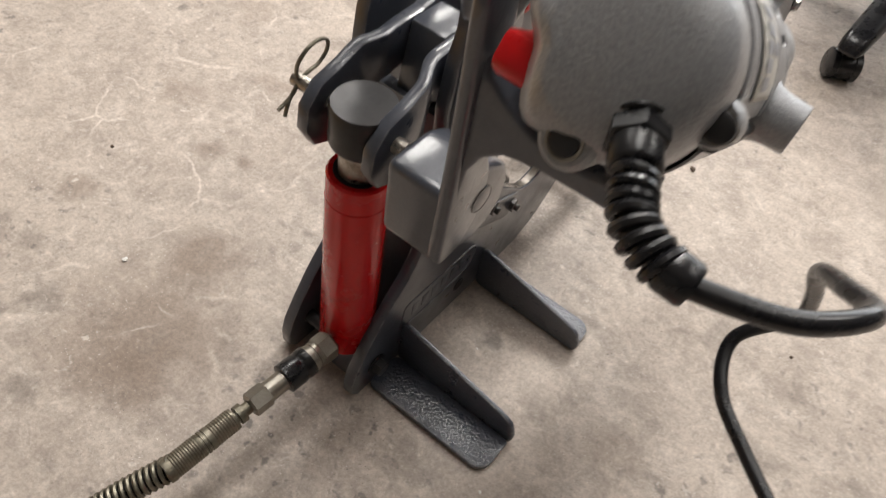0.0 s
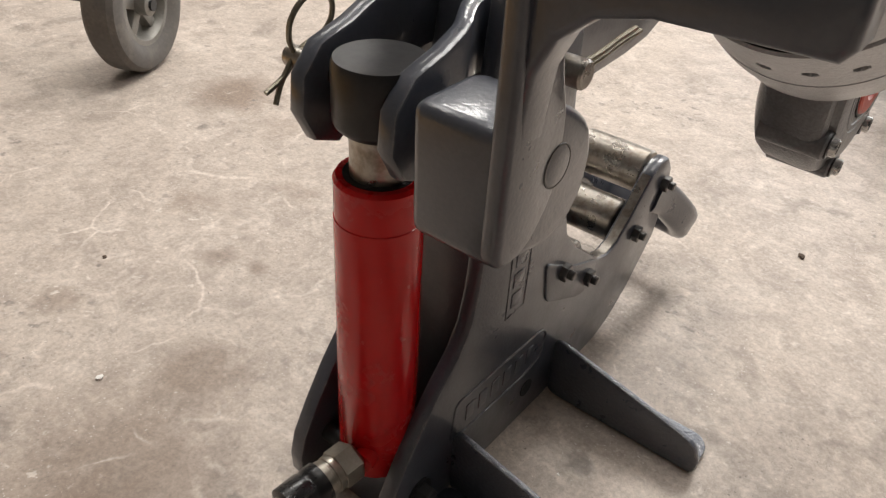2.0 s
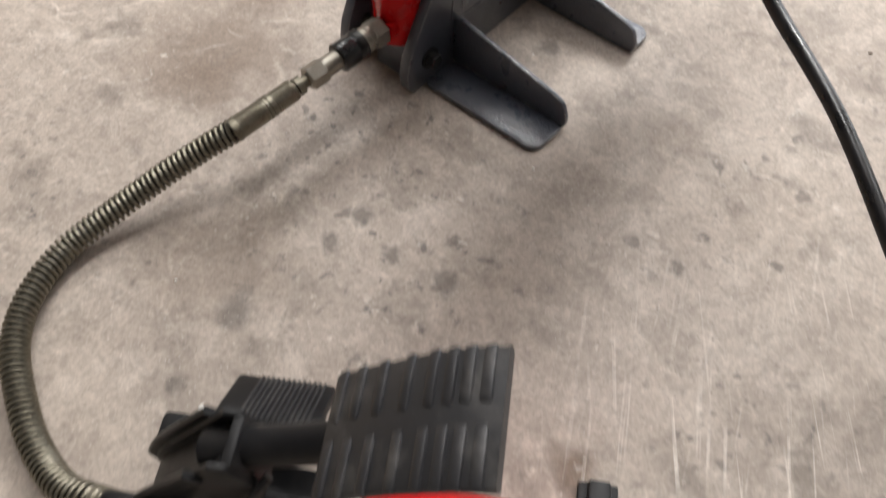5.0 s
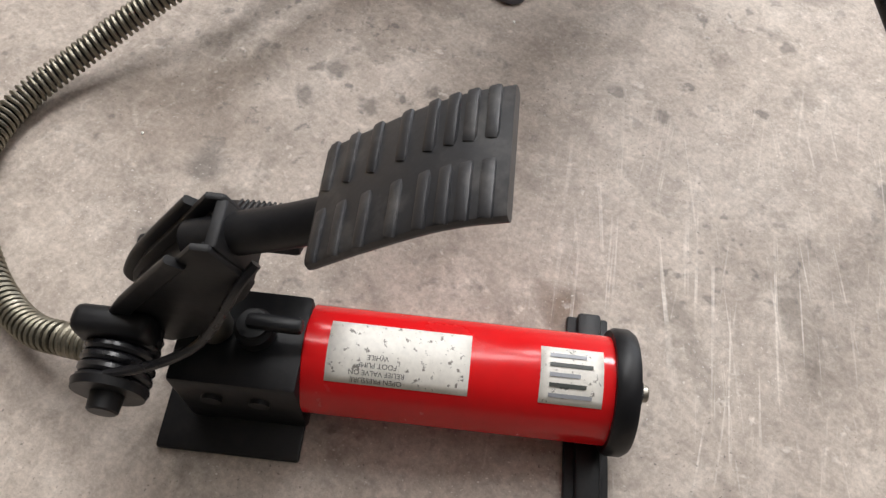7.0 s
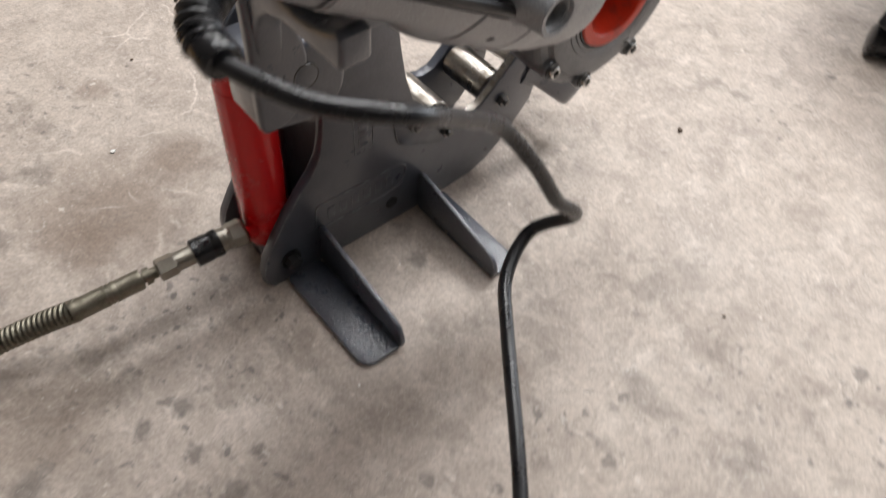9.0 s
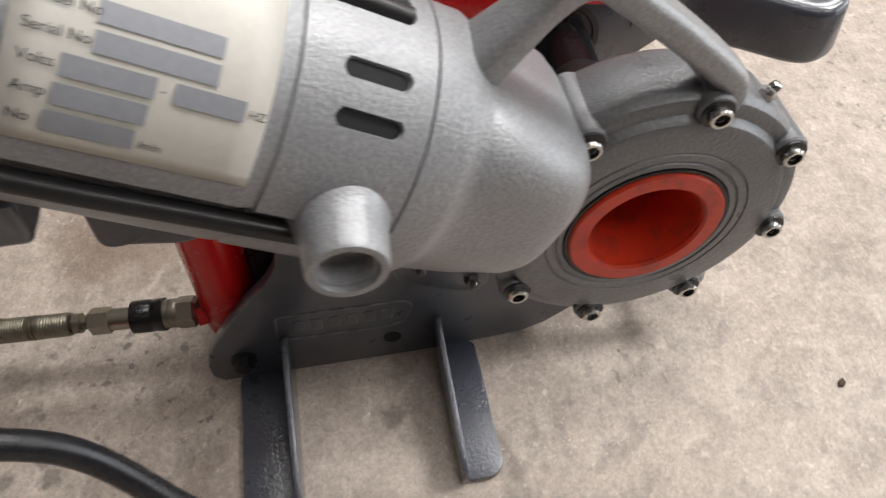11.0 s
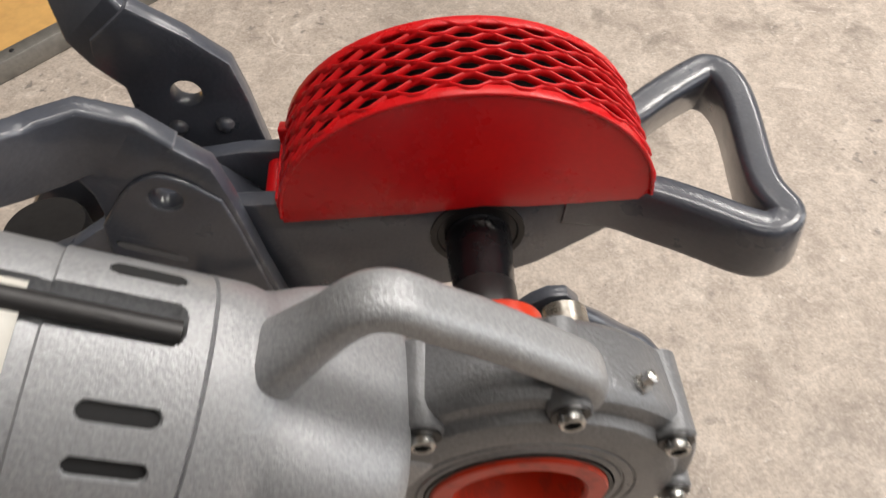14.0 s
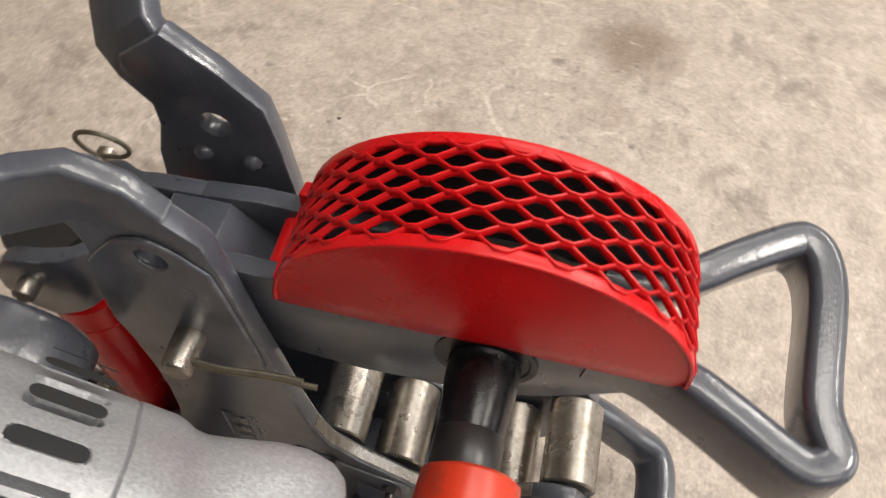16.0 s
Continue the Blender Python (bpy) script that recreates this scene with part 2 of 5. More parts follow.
RED = material("red_gloss_enamel", (0.64, 0.008, 0.010), 0.22, 0.0, 0.03, 60, 0.12, 0.0006, 0.15, 20, (0.36, 0.006, 0.008), coat=0.22, spec=0.25, coat_rough=0.07)
GUARDRED = material("red_guard_enamel", (0.60, 0.007, 0.010), 0.30, 0.0, 0.04, 260, 0.10, 0.0004, 0.18, 24, (0.4, 0.008, 0.012), coat=0.08, coat_rough=0.12, spec=0.38)
ORANGE = material("orange_red_plastic", (0.62, 0.042, 0.013), 0.36, 0.0, 0.05, 240, 0.08, 0.0004, 0.5, 60, (0.24, 0.035, 0.022), 0.1)
STEEL = material("worn_bare_steel", (0.42, 0.39, 0.35), 0.3, 0.9, 0.12, 260, 0.15, 0.0003, 0.75, 48, (0.16, 0.12, 0.085), 0.2)
BRIGHT = material("bright_steel", (0.36, 0.335, 0.29), 0.36, 0.92, 0.06, 400, 0.1, 0.0002, 0.25, 60)
CHROME = material("chromed_steel", (0.58, 0.575, 0.56), 0.22, 1.0, 0.05, 400, 0.08, 0.0002, 0.2, 70, (0.30, 0.29, 0.27))
BRASSY = material("yellow_zinc_steel", (0.26, 0.24, 0.19), 0.44, 0.9, 0.1, 400, 0.1, 0.0002, 0.5, 70, (0.15, 0.13, 0.09))
NUT = material("oily_grey_steel", (0.15, 0.145, 0.14), 0.34, 0.7, 0.1, 300, 0.1, 0.0003, 0.4, 60)
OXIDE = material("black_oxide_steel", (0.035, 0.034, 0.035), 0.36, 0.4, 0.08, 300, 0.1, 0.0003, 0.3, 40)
RUBBER = material("black_rubber", (0.010, 0.010, 0.012), 0.28, 0.0, 0.1, 350, 0.2, 0.0003, 0.35, 40, (0.03, 0.029, 0.029), spec=0.5)
PEDAL = material("worn_black_pedal_paint", (0.032, 0.032, 0.035), 0.42, 0.1, 0.1, 320, 0.25, 0.0004, 0.6, 30, (0.11, 0.105, 0.1))
PUMPBLACK = material("black_pump_paint", (0.009, 0.009, 0.0105), 0.42, 0.0, 0.08, 300, 0.2, 0.0004, 0.4, 30, (0.026, 0.025, 0.025), spec=0.3)
# plain black that stands for the shade inside holes, slots and sockets
SHADEBLACK = material("hole_shade_black", (0.012, 0.012, 0.013), 0.8)
LABEL = material("aged_paper_label", (0.76, 0.73, 0.67), 0.40, 0.0, 0.06, 300, 0.05, 0.0002, 0.85, 190, (0.12, 0.105, 0.085), 0.035, start=0.60)
PLATE = material("printed_rating_plate", (0.62, 0.60, 0.55), 0.4, 0.0, 0.03, 300, 0.03, 0.0002, 0.1, 30)
PRINT = material("grey_print", (0.30, 0.31, 0.34), 0.45, 0.0)
INK = material("dark_ink", (0.05, 0.055, 0.05), 0.5)
PLY = material("yellow_pine_board", (0.62, 0.36, 0.12), 0.5, 0.0, 0.08, 60, 0.1, 0.0003, 0.35, 9, (0.48, 0.26, 0.08))
ALLOY = material("weathered_aluminium", (0.26, 0.25, 0.23), 0.5, 0.6, 0.1, 200, 0.1, 0.0003, 0.5, 25)
TYRE = material("dusty_grey_tyre", (0.125, 0.115, 0.105), 0.75, 0.0, 0.1, 200, 0.3, 0.0006, 0.6, 22, (0.2, 0.18, 0.155))
WALLPAINT = material("grey_wall_paint", (0.36, 0.35, 0.33), 0.7, 0.0, 0.04, 80, 0.1, 0.0005, 0.3, 2)
DARKWALL = material("bounce_cutting_dark_wall", (0.07, 0.07, 0.072), 0.7, 0.0, 0.04, 80, 0.1, 0.0005, 0.3, 2)
CEILPAINT = material("white_ceiling_paint", (0.50, 0.49, 0.47), 0.8, 0.0, 0.03, 80, 0.1, 0.0005, 0.2, 2)


# ---------------------------------------------------------------- mesh helpers
def part(name, bm, mat, parent=None, label="", smooth=35.0, at=None):
    """Links a bmesh as one mesh object, under a thing or a part."""
    if smooth:
        for f in bm.faces:
            f.smooth = True
        for e in bm.edges:
            e.smooth = not (len(e.link_faces) == 2 and e.calc_face_angle(0.0) > radians(smooth))
    me = bpy.data.meshes.new(name)
    bm.to_mesh(me)
    bm.free()
    me.materials.append(mat)
    ob = new(name, me)
    if parent is not None:
        ob.parent = parent
    if at is not None:
        ob.matrix_basis = at
    if label:
        ob["label"] = label
    return ob


def thing(name, m, label, category, group="", kind=""):
    ob = new(name)
    ob.empty_display_size = 0.05
    ob.matrix_basis = m
    return tagged(ob, label, category, group, kind)


def moved(bm, m):
    bmesh.ops.transform(bm, matrix=m, verts=bm.verts)
    return bm


def joined(*some):
    out = bmesh.new()
    for b in some:
        me = bpy.data.meshes.new("tmp")
        b.to_mesh(me)
        b.free()
        out.from_mesh(me)
        bpy.data.meshes.remove(me)
    return out


def rounded(bm, width, segments=2, angle=30.0):
    edges = [e for e in bm.edges if len(e.link_faces) == 2 and e.calc_face_angle(0.0) > radians(angle)]
    bmesh.ops.bevel(bm, geom=edges, offset=width, segments=segments, profile=0.5, affect="EDGES", clamp_overlap=True)
    return bm


def box(x0, x1, y0, y1, z0, z1, bevel=0.0, segments=2):
    bm = bmesh.new()
    bmesh.ops.create_cube(bm, size=1, matrix=Matrix.Translation(((x0 + x1) / 2, (y0 + y1) / 2, (z0 + z1) / 2)) @ Matrix.Diagonal((x1 - x0, y1 - y0, z1 - z0, 1)))
    return rounded(bm, bevel, segments) if bevel else bm


def spline(points, steps=6, closed=False):
    """Catmull-Rom through the points."""
    p = [Vector(q) for q in points]
    n, out = len(p), []
    for i in range(n if closed else n - 1):
        a, b, c, d = (p[(i + k) % n] if closed else p[min(max(i + k, 0), n - 1)] for k in (-1, 0, 1, 2))
        for s in range(steps):
            t = s / steps
            out.append(0.5 * (2 * b + (c - a) * t + (2 * a - 5 * b + 4 * c - d) * t * t + (3 * b - a - 3 * c + d) * t ** 3))
    if not closed:
        out.append(p[-1])
    return out


def prism(outline, axis, lo, hi, bevel=0.0, holes=(), segments=2):
    """A plate: an outline in the other two axes, from lo to hi on this one. holes: (a, b, radius), cut right through."""
    put = {"x": lambda a, b, c: (c, a, b), "y": lambda a, b, c: (a, c, b), "z": lambda a, b, c: (a, b, c)}[axis]
    bm = bmesh.new()
    low = [bm.verts.new(put(a, b, lo)) for a, b in outline]
    loops = [[bm.edges.new((low[i], low[(i + 1) % len(low)])) for i in range(len(low))]]
    for a, b, r in holes:
        ring = [bm.verts.new(put(a + r * math.cos(k * math.tau / 24), b + r * math.sin(k * math.tau / 24), lo)) for k in range(24)]
        loops.append([bm.edges.new((ring[i], ring[(i + 1) % 24])) for i in range(24)])
    if holes:
        bmesh.ops.triangle_fill(bm, use_beauty=True, use_dissolve=False, edges=[e for lp in loops for e in lp])
    else:
        bm.faces.new(low)
    faces = list(bm.faces)
    got = bmesh.ops.extrude_face_region(bm, geom=faces)
    shift = Vector(put(0, 0, hi - lo))
    bmesh.ops.translate(bm, vec=shift, verts=[v for v in got["geom"] if isinstance(v, bmesh.types.BMVert)])
    bmesh.ops.recalc_face_normals(bm, faces=bm.faces)
    if bevel:
        edges = [e for e in bm.edges if len(e.link_faces) == 2 and e.calc_face_angle(0.0) > radians(60)]
        bmesh.ops.bevel(bm, geom=edges, offset=bevel, segments=segments, profile=0.5, affect="EDGES", clamp_overlap=True)
    return bm


def lathe(profile, axis="z", sides=40, caps=True):
    """Turns (along, radius) pairs about an axis through the origin."""
    put = {"x": lambda s, a, b: (s, a, b), "y": lambda s, a, b: (b, s, a), "z": lambda s, a, b: (a, b, s)}[axis]
    bm = bmesh.new()
    rings = []
    for s, r in profile:
        if r < 1e-6:
            rings.append([bm.verts.new(put(s, 0, 0))])
        else:
            rings.append([bm.verts.new(put(s, r * math.cos(k * math.tau / sides), r * math.sin(k * math.tau / sides))) for k in range(sides)])
    for a, b in zip(rings, rings[1:]):
        for k in range(sides):
            j = (k + 1) % sides
            if len(a) == 1 and len(b) > 1:
                bm.faces.new((a[0], b[j], b[k]))
            elif len(b) == 1 and len(a) > 1:
                bm.faces.new((a[k], a[j], b[0]))
            elif len(a) > 1:
                bm.faces.new((a[k], a[j], b[j], b[k]))
    if caps:
        for ring, flip in ((rings[0], True), (rings[-1], False)):
            if len(ring) > 1:
                bm.faces.new(ring[::-1] if flip else ring)
    bmesh.ops.recalc_face_normals(bm, faces=bm.faces)
    return bm


def sweep(points, section, closed=False, up=(0, 0, 1)):
    """A section (a list of (side, up)) carried along points; radii may vary: section may be a function of the share of the way."""
    bm = bmesh.new()
    p = [Vector(q) for q in points]
    n = len(p)
    rings, side = [], None
    for i in range(n):
        a, b = (p[(i - 1) % n], p[(i + 1) % n]) if closed else (p[max(i - 1, 0)], p[min(i + 1, n - 1)])
        t = (b - a).normalized()
        if side is None:
            side = t.cross(Vector(up))
            side = (side if side.length > 1e-4 else t.cross(Vector((1, 0, 0)))).normalized()
        side = (side - side.dot(t) * t).normalized()
        top = side.cross(t)
        sec = section(i / (n - 1)) if callable(section) else section
        rings.append([bm.verts.new(p[i] + side * u + top * v) for u, v in sec])
    m = len(rings[0])
    for i in range(n if closed else n - 1):
        a, b = rings[i], rings[(i + 1) % n]
        for k in range(m):
            bm.faces.new((a[k], a[(k + 1) % m], b[(k + 1) % m], b[k]))
    if not closed:
        bm.faces.new(rings[0][::-1]), bm.faces.new(rings[-1])
    bmesh.ops.recalc_face_normals(bm, faces=bm.faces)
    return bm


def relief_body(s_values, radius, pockets, sides=360, edge=0.0008):
    """A round body along y whose surface is sunk inside pockets: (s0, s1, degrees, degrees, half width, depth), round-ended slots."""
    bm = bmesh.new()
    rings = []
    for s in s_values:
        r = radius(s)
        ring = []
        for k in range(sides):
            deg = 360.0 * k / sides
            sink = 0.0
            for s0, s1, d0, d1, hw, depth in pockets:
                mid, half = (d0 + d1) / 2, (d1 - d0) / 2
                off = (deg - mid + 180) % 360 - 180
                u = max(s0 + hw - s, s - s1 + hw, 0.0)
                v = max(abs(off) - half, 0.0) * radians(1) * r
                inside = hw - math.hypot(u, v)
                if inside > 0:
                    sink = max(sink, depth * min(1.0, inside / edge))
            a = radians(deg)
            ring.append(bm.verts.new(((r - sink) * math.cos(a), s, (r - sink) * math.sin(a))))
        rings.append(ring)
    for a, b in zip(rings, rings[1:]):
        for k in range(sides):
            j = (k + 1) % sides
            bm.faces.new((a[k], b[k], b[j], a[j]))
    bmesh.ops.recalc_face_normals(bm, faces=bm.faces)
    return bm


def softened(outline, r, steps=4):
    """The outline with its corners rounded to about r."""
    p = [Vector(q) for q in outline]
    out = []
    for i, b in enumerate(p):
        a, c = p[i - 1], p[(i + 1) % len(p)]
        k = min(r, 0.45 * (a - b).length, 0.45 * (c - b).length)
        u, v = b + (a - b).normalized() * k, b + (c - b).normalized() * k
        for s in range(steps + 1):
            t = s / steps
            out.append(tuple(u * (1 - t) ** 2 + b * 2 * t * (1 - t) + v * t * t))
    return out


def disc(r, sides=14):
    return [(r * math.cos(k * math.tau / sides), r * math.sin(k * math.tau / sides)) for k in range(sides)]


def slab(w, h, r, steps=3):
    """A rounded rectangle, w by h."""
    out = []
    for cx, cy, a0 in ((w / 2 - r, h / 2 - r, 0), (-w / 2 + r, h / 2 - r, 90), (-w / 2 + r, -h / 2 + r, 180), (w / 2 - r, -h / 2 + r, 270)):
        out += [(cx + r * math.cos(radians(a0 + 90 * k / steps)), cy + r * math.sin(radians(a0 + 90 * k / steps))) for k in range(steps + 1)]
    return out


def tube(points, r, sides=14, steps=6):
    return sweep(spline(points, steps), disc(r, sides))


def coil(points, r, wire, pitch, steps=9, wire_sides=6):
    """A spring wound on a line of points."""
    p = [Vector(q) for q in points]
    cum = [0.0]
    for a, b in zip(p, p[1:]):
        cum.append(cum[-1] + (b - a).length)
    turns = cum[-1] / pitch
    total = int(turns * steps)
    out, side, i = [], None, 0
    for k in range(total + 1):
        d = cum[-1] * k / total
        while i < len(p) - 2 and cum[i + 1] < d:
            i += 1
        f = (d - cum[i]) / max(cum[i + 1] - cum[i], 1e-9)
        q, t = p[i].lerp(p[i + 1], f), (p[min(i + 2, len(p) - 1)] - p[max(i - 1, 0)]).normalized()
        if side is None:
            side = t.cross(Vector((0, 0, 1))).normalized()
        side = (side - side.dot(t) * t).normalized()
        a = math.tau * k / steps
        out.append(q + (side * math.cos(a) + side.cross(t) * math.sin(a)) * r)
    return sweep(out, disc(wire, wire_sides))


def hexhead(r, h, axis="x", at=(0, 0, 0), chamfer=0.12):
    c = r * chamfer
    bm = lathe([(0, r), (h - c, r), (h, r - c)], axis, 6)
    return moved(bm, Matrix.Translation(at))


def frame_to(origin, direction, up=(0, 0, 1)):
    """A pose whose local y runs along direction."""
    y = Vector(direction).normalized()
    x = y.cross(Vector(up)).normalized()
    z = x.cross(y)
    return Matrix.Translation(origin) @ Matrix((x, y, z)).transposed().to_4x4()


# ---------------------------------------------------------------- the workshop
part("floor", box(-6, 6, -5, 7, -0.12, 0), CONCRETE, None, "worn warm-grey concrete workshop floor with oil blots and scratches", smooth=0)
tagged(bpy.data.objects["floor"], kind="structure", category="floor")


def wall(name, *b, paint=WALLPAINT, label="plain grey painted workshop wall"):
    w = part(name, box(*b), paint, None, label, smooth=0)
    tagged(w, kind="structure", category="wall")
    return w


# east wall stays out of view; made dark to cut bounce on faces towards it
wall("wall_east", 6.0, 6.2, -5, 7, -0.12, 3.4, paint=DARKWALL, label="unseen dark workshop wall added to cut bounced light")
wall("wall_west", -6.2, -6.0, -5, 7, -0.12, 3.4)
wall("wall_south", -6.2, 6.2, -5.2, -5.0, -0.12, 3.4)
wall("wall_north_a", -6.2, -2.1, 7.0, 7.2, -0.12, 3.4)
wall("wall_north_b", 2.9, 6.2, 7.0, 7.2, -0.12, 3.4)
wall("wall_north_c", -2.1, 2.9, 7.0, 7.2, 3.35, 3.4)
tagged(part("ceiling", box(-6.2, 6.2, -5.2, 7.2, 3.4, 3.5), CEILPAINT, None, "white painted workshop ceiling", smooth=0), kind="structure", category="ceiling")
for lx, ly in LAMPS:
    lamp = thing("ceiling_lamp", Matrix.Translation((lx, ly, 3.4)), "white lamp panel housing under the ceiling", "lamp", "ceiling lamps")
    part("housing", box(-0.42, 0.42, -0.75, 0.75, -0.07, 0, 0.01), CEILPAINT, lamp)


# ---------------------------------------------------------------- the pipe cutter's stand
XN, XF, TH = -0.016, -0.106, 0.014  # outer face of the near plate, inner face of the far one, their thickness
cutter = thing("pipe_cutter", Matrix.Identity(4), "slate-grey cast steel hydraulic pipe cutter standing on the concrete floor", "pipe cutter")

PLATE_OUT = [(-0.024, 0.001), (-0.033, 0.012), (-0.034, 0.03), (-0.029, 0.05), (-0.016, 0.074), (0.003, 0.104), (0.022, 0.128), (0.039, 0.147),
             (0.050, 0.167), (0.055, 0.192), (0.058, 0.23), (0.058, 0.27), (0.055, 0.31), (0.051, 0.350), (0.055, 0.39), (0.062, 0.415), (0.062, 0.430), (0.058, 0.442), (0.050, 0.453), (0.053, 0.466), (0.081, 0.487),
             (0.108, 0.466), (0.130, 0.444), (0.135, 0.418), (0.142, 0.36), (0.150, 0.307), (0.156, 0.26), (0.164, 0.215), (0.174, 0.184),
             (0.196, 0.160), (0.222, 0.140), (0.245, 0.122), (0.262, 0.117), (0.280, 0.121), (0.300, 0.139), (0.330, 0.170), (0.345, 0.179),
             (0.362, 0.178), (0.374, 0.163), (0.378, 0.130), (0.369, 0.088), (0.330, 0.042), (0.300, 0.018), (0.275, 0.008), (0.235, 0.005),
             (0.175, 0.001), (0.10, 0.001)]
HOLE = (0.1005, 0.4255, 0.0088)
part("side_plate", prism(PLATE_OUT, "x", XN - TH, XN, 0.003, [HOLE]), SLATE, cutter, "slate-grey cast side plate with roller saddle")
part("side_plate", prism(PLATE_OUT, "x", XF - TH, XF, 0.003, [(0.098, 0.424, 0.0090)]), SLATE, cutter, "slate-grey cast side plate with roller saddle")
SADDLE = [(0.164, 0.215), (0.174, 0.184), (0.196, 0.160), (0.222, 0.140), (0.245, 0.122), (0.262, 0.117), (0.280, 0.121), (0.300, 0.139), (0.330, 0.170)]
part("worn_edge", sweep([(XN - TH / 2, a, b + 0.0002) for a, b in SADDLE], slab(TH - 0.005, 0.0012, 0.0005, 1), up=(0, 0, 1)), STEEL, cutter, "saddle edge rubbed to bare steel")
pad_out = spline([(0, 0.066, 0.416), (0, 0.077, 0.430), (0, 0.088, 0.440), (0, 0.101, 0.444), (0, 0.114, 0.438), (0, 0.124, 0.428), (0, 0.1305, 0.421)], 4)
part("hole_boss", prism([(p.y, p.z) for p in pad_out] + [(0.134, 0.400), (0.139, 0.360), (0.144, 0.318), (0.140, 0.300), (0.062, 0.300), (0.0545, 0.345), (0.0575, 0.390), (0.060, 0.408)], "x", XN - 0.001, XN + 0.0024, 0.0018, [HOLE], segments=3), SLATE, cutter)
# cross webs between the plates
part("cross_web", prism([(0.060, 0.02), (0.150, 0.02), (0.150, 0.035), (0.074, 0.035), (0.074, 0.33), (0.060, 0.33)], "x", XF, XN - TH), SLATE, cutter)
part("bottom_plate", box(XF, XN - TH, 0.02, 0.29, 0.004, 0.016, 0.002), SLATE, cutter)

# raised panels: name bar low down, number strip on the column
rim = [(0.040, 0.098), (0.156, 0.096), (0.166, 0.088), (0.160, 0.062), (0.134, 0.057), (0.036, 0.060)]


def bead(points, r, x):
    return sweep([(x, a, b) for a, b in points], disc(r, 8), closed=True, up=(1, 0, 0))


panel = part("name_panel", bead(softened(rim, 0.006, 3), 0.0013, XN), SLATE, cutter, "raised rim of a cast name panel")
for k in range(6):
    y = 0.054 + 0.0165 * k
    part("letter_bar", box(XN - 0.001, XN + 0.0008, y, y + 0.010, 0.070, 0.086, 0.0005), SLATE, panel)
strip = part("number_strip", bead([(0.093, 0.212), (0.118, 0.210), (0.118, 0.148), (0.094, 0.146)], 0.0008, XN), SLATE, cutter)
for k in range(3):
    z = 0.154 + 0.019 * k
    part("number_bar", box(XN - 0.001, XN + 0.0008, 0.099, 0.112, z, z + 0.013, 0.0005), SLATE, strip)
part("bolt_pad", prism(softened([(0.143, 0.172), (0.196, 0.142), (0.236, 0.128), (0.238, 0.104), (0.215, 0.098), (0.152, 0.128)], 0.010), "x", XN - 0.002, XN + 0.0022, 0.0018), SLATE, cutter)
# hole near the base: a solid black disc, its shade put into the colour
part("drain_hole", lathe([(XN - 0.004, 0.0085), (XN + 0.0006, 0.0085)], "x", 20), SHADEBLACK, cutter, at=Matrix.Translation((0, 0.145, 0.036)))

# base bolt, roller bolts
ROLLERS = [(0.173, 0.149), (0.222, 0.116), (0.313, 0.117), (0.358, 0.153)]
for y, z in ROLLERS:
    bolt = part("roller_bolt", hexhead(0.0080, 0.0065, "x"), NUT, cutter, "dark hexagon bolt", at=Matrix.Translation((XN + 0.001, y, z)))
    part("stud", lathe([(0, 0.0042), (0.011, 0.0042), (0.012, 0.003)], "x", 14), NUT, bolt)
    part("bolt_head", hexhead(0.0075, 0.006, "x"), OXIDE, cutter, at=Matrix.Translation((XF - TH - 0.006, y, z)))
    roller = part("roller", lathe([(XF + 0.003, 0.009), (XF + 0.003, 0.0205), (XF + 0.0045, 0.022), (XN - TH - 0.0045, 0.022), (XN - TH - 0.003, 0.0205), (XN - TH - 0.003, 0.009)], "x", 36),
                  STEEL, cutter, "scuffed bare steel roller", at=Matrix.Translation((0, y, z + 0.004)))
    part("axle", lathe([(XF - 0.002, 0.0075), (XN - TH + 0.002, 0.0075)], "x", 18), OXIDE, roller)
bb = part("base_bolt", hexhead(0.0092, 0.012, "x"), OXIDE, cutter, "dark hexagon bolt", at=Matrix.Translation((XN, 0.001, 0.036)))
part("washer", lathe([(-0.001, 0.0125), (0.0018, 0.0125)], "x", 24), OXIDE, bb)
# cross bolts seen beside the ram
part("tie_bar", lathe([(XF - 0.001, 0.008), (XN - TH + 0.001, 0.008)], "x", 18), OXIDE, cutter, at=Matrix.Translation((0, -0.004, 0.04)))


# feet: angle brackets on the near side
def foot(name, y_wall, y_out, tip, h_in, h_out, top_z):
    """Upright web at y_wall, floor flange from there to y_out."""
    w = 0.006 if y_out > y_wall else -0.006
    web = softened([(XN - 0.001, 0.0012), (tip, 0.0012), (tip + 0.003, h_out * 0.5), (tip - 0.004, h_out + 0.006), (tip - 0.02, h_out + 0.012), (XN - 0.001, h_in)], 0.012)
    up = prism(web, "y", min(y_wall, y_wall - w), max(y_wall, y_wall - w), 0.0018)
    a, b = sorted((y_wall, y_out))
    flange = prism(softened([(XN - 0.001, a), (tip - 0.004, a), (tip, a + 0.002), (tip, b - 0.010), (tip - 0.010, b), (XN - 0.001, b)] if y_out > y_wall else [(XN - 0.001, a), (tip - 0.010, a), (tip, a + 0.010), (tip, b - 0.002), (tip - 0.004, b), (XN - 0.001, b)], 0.010), "z", 0.0005, 0.0075, 0.002)
    return part(name, joined(up, flange), FOOTSLATE, cutter, "slate-grey angle-iron foot with worn shiny tip")


foot("foot", 0.040, -0.008, 0.138, 0.070, 0.030, 0)
foot("foot", 0.192, 0.228, 0.129, 0.066, 0.026, 0)
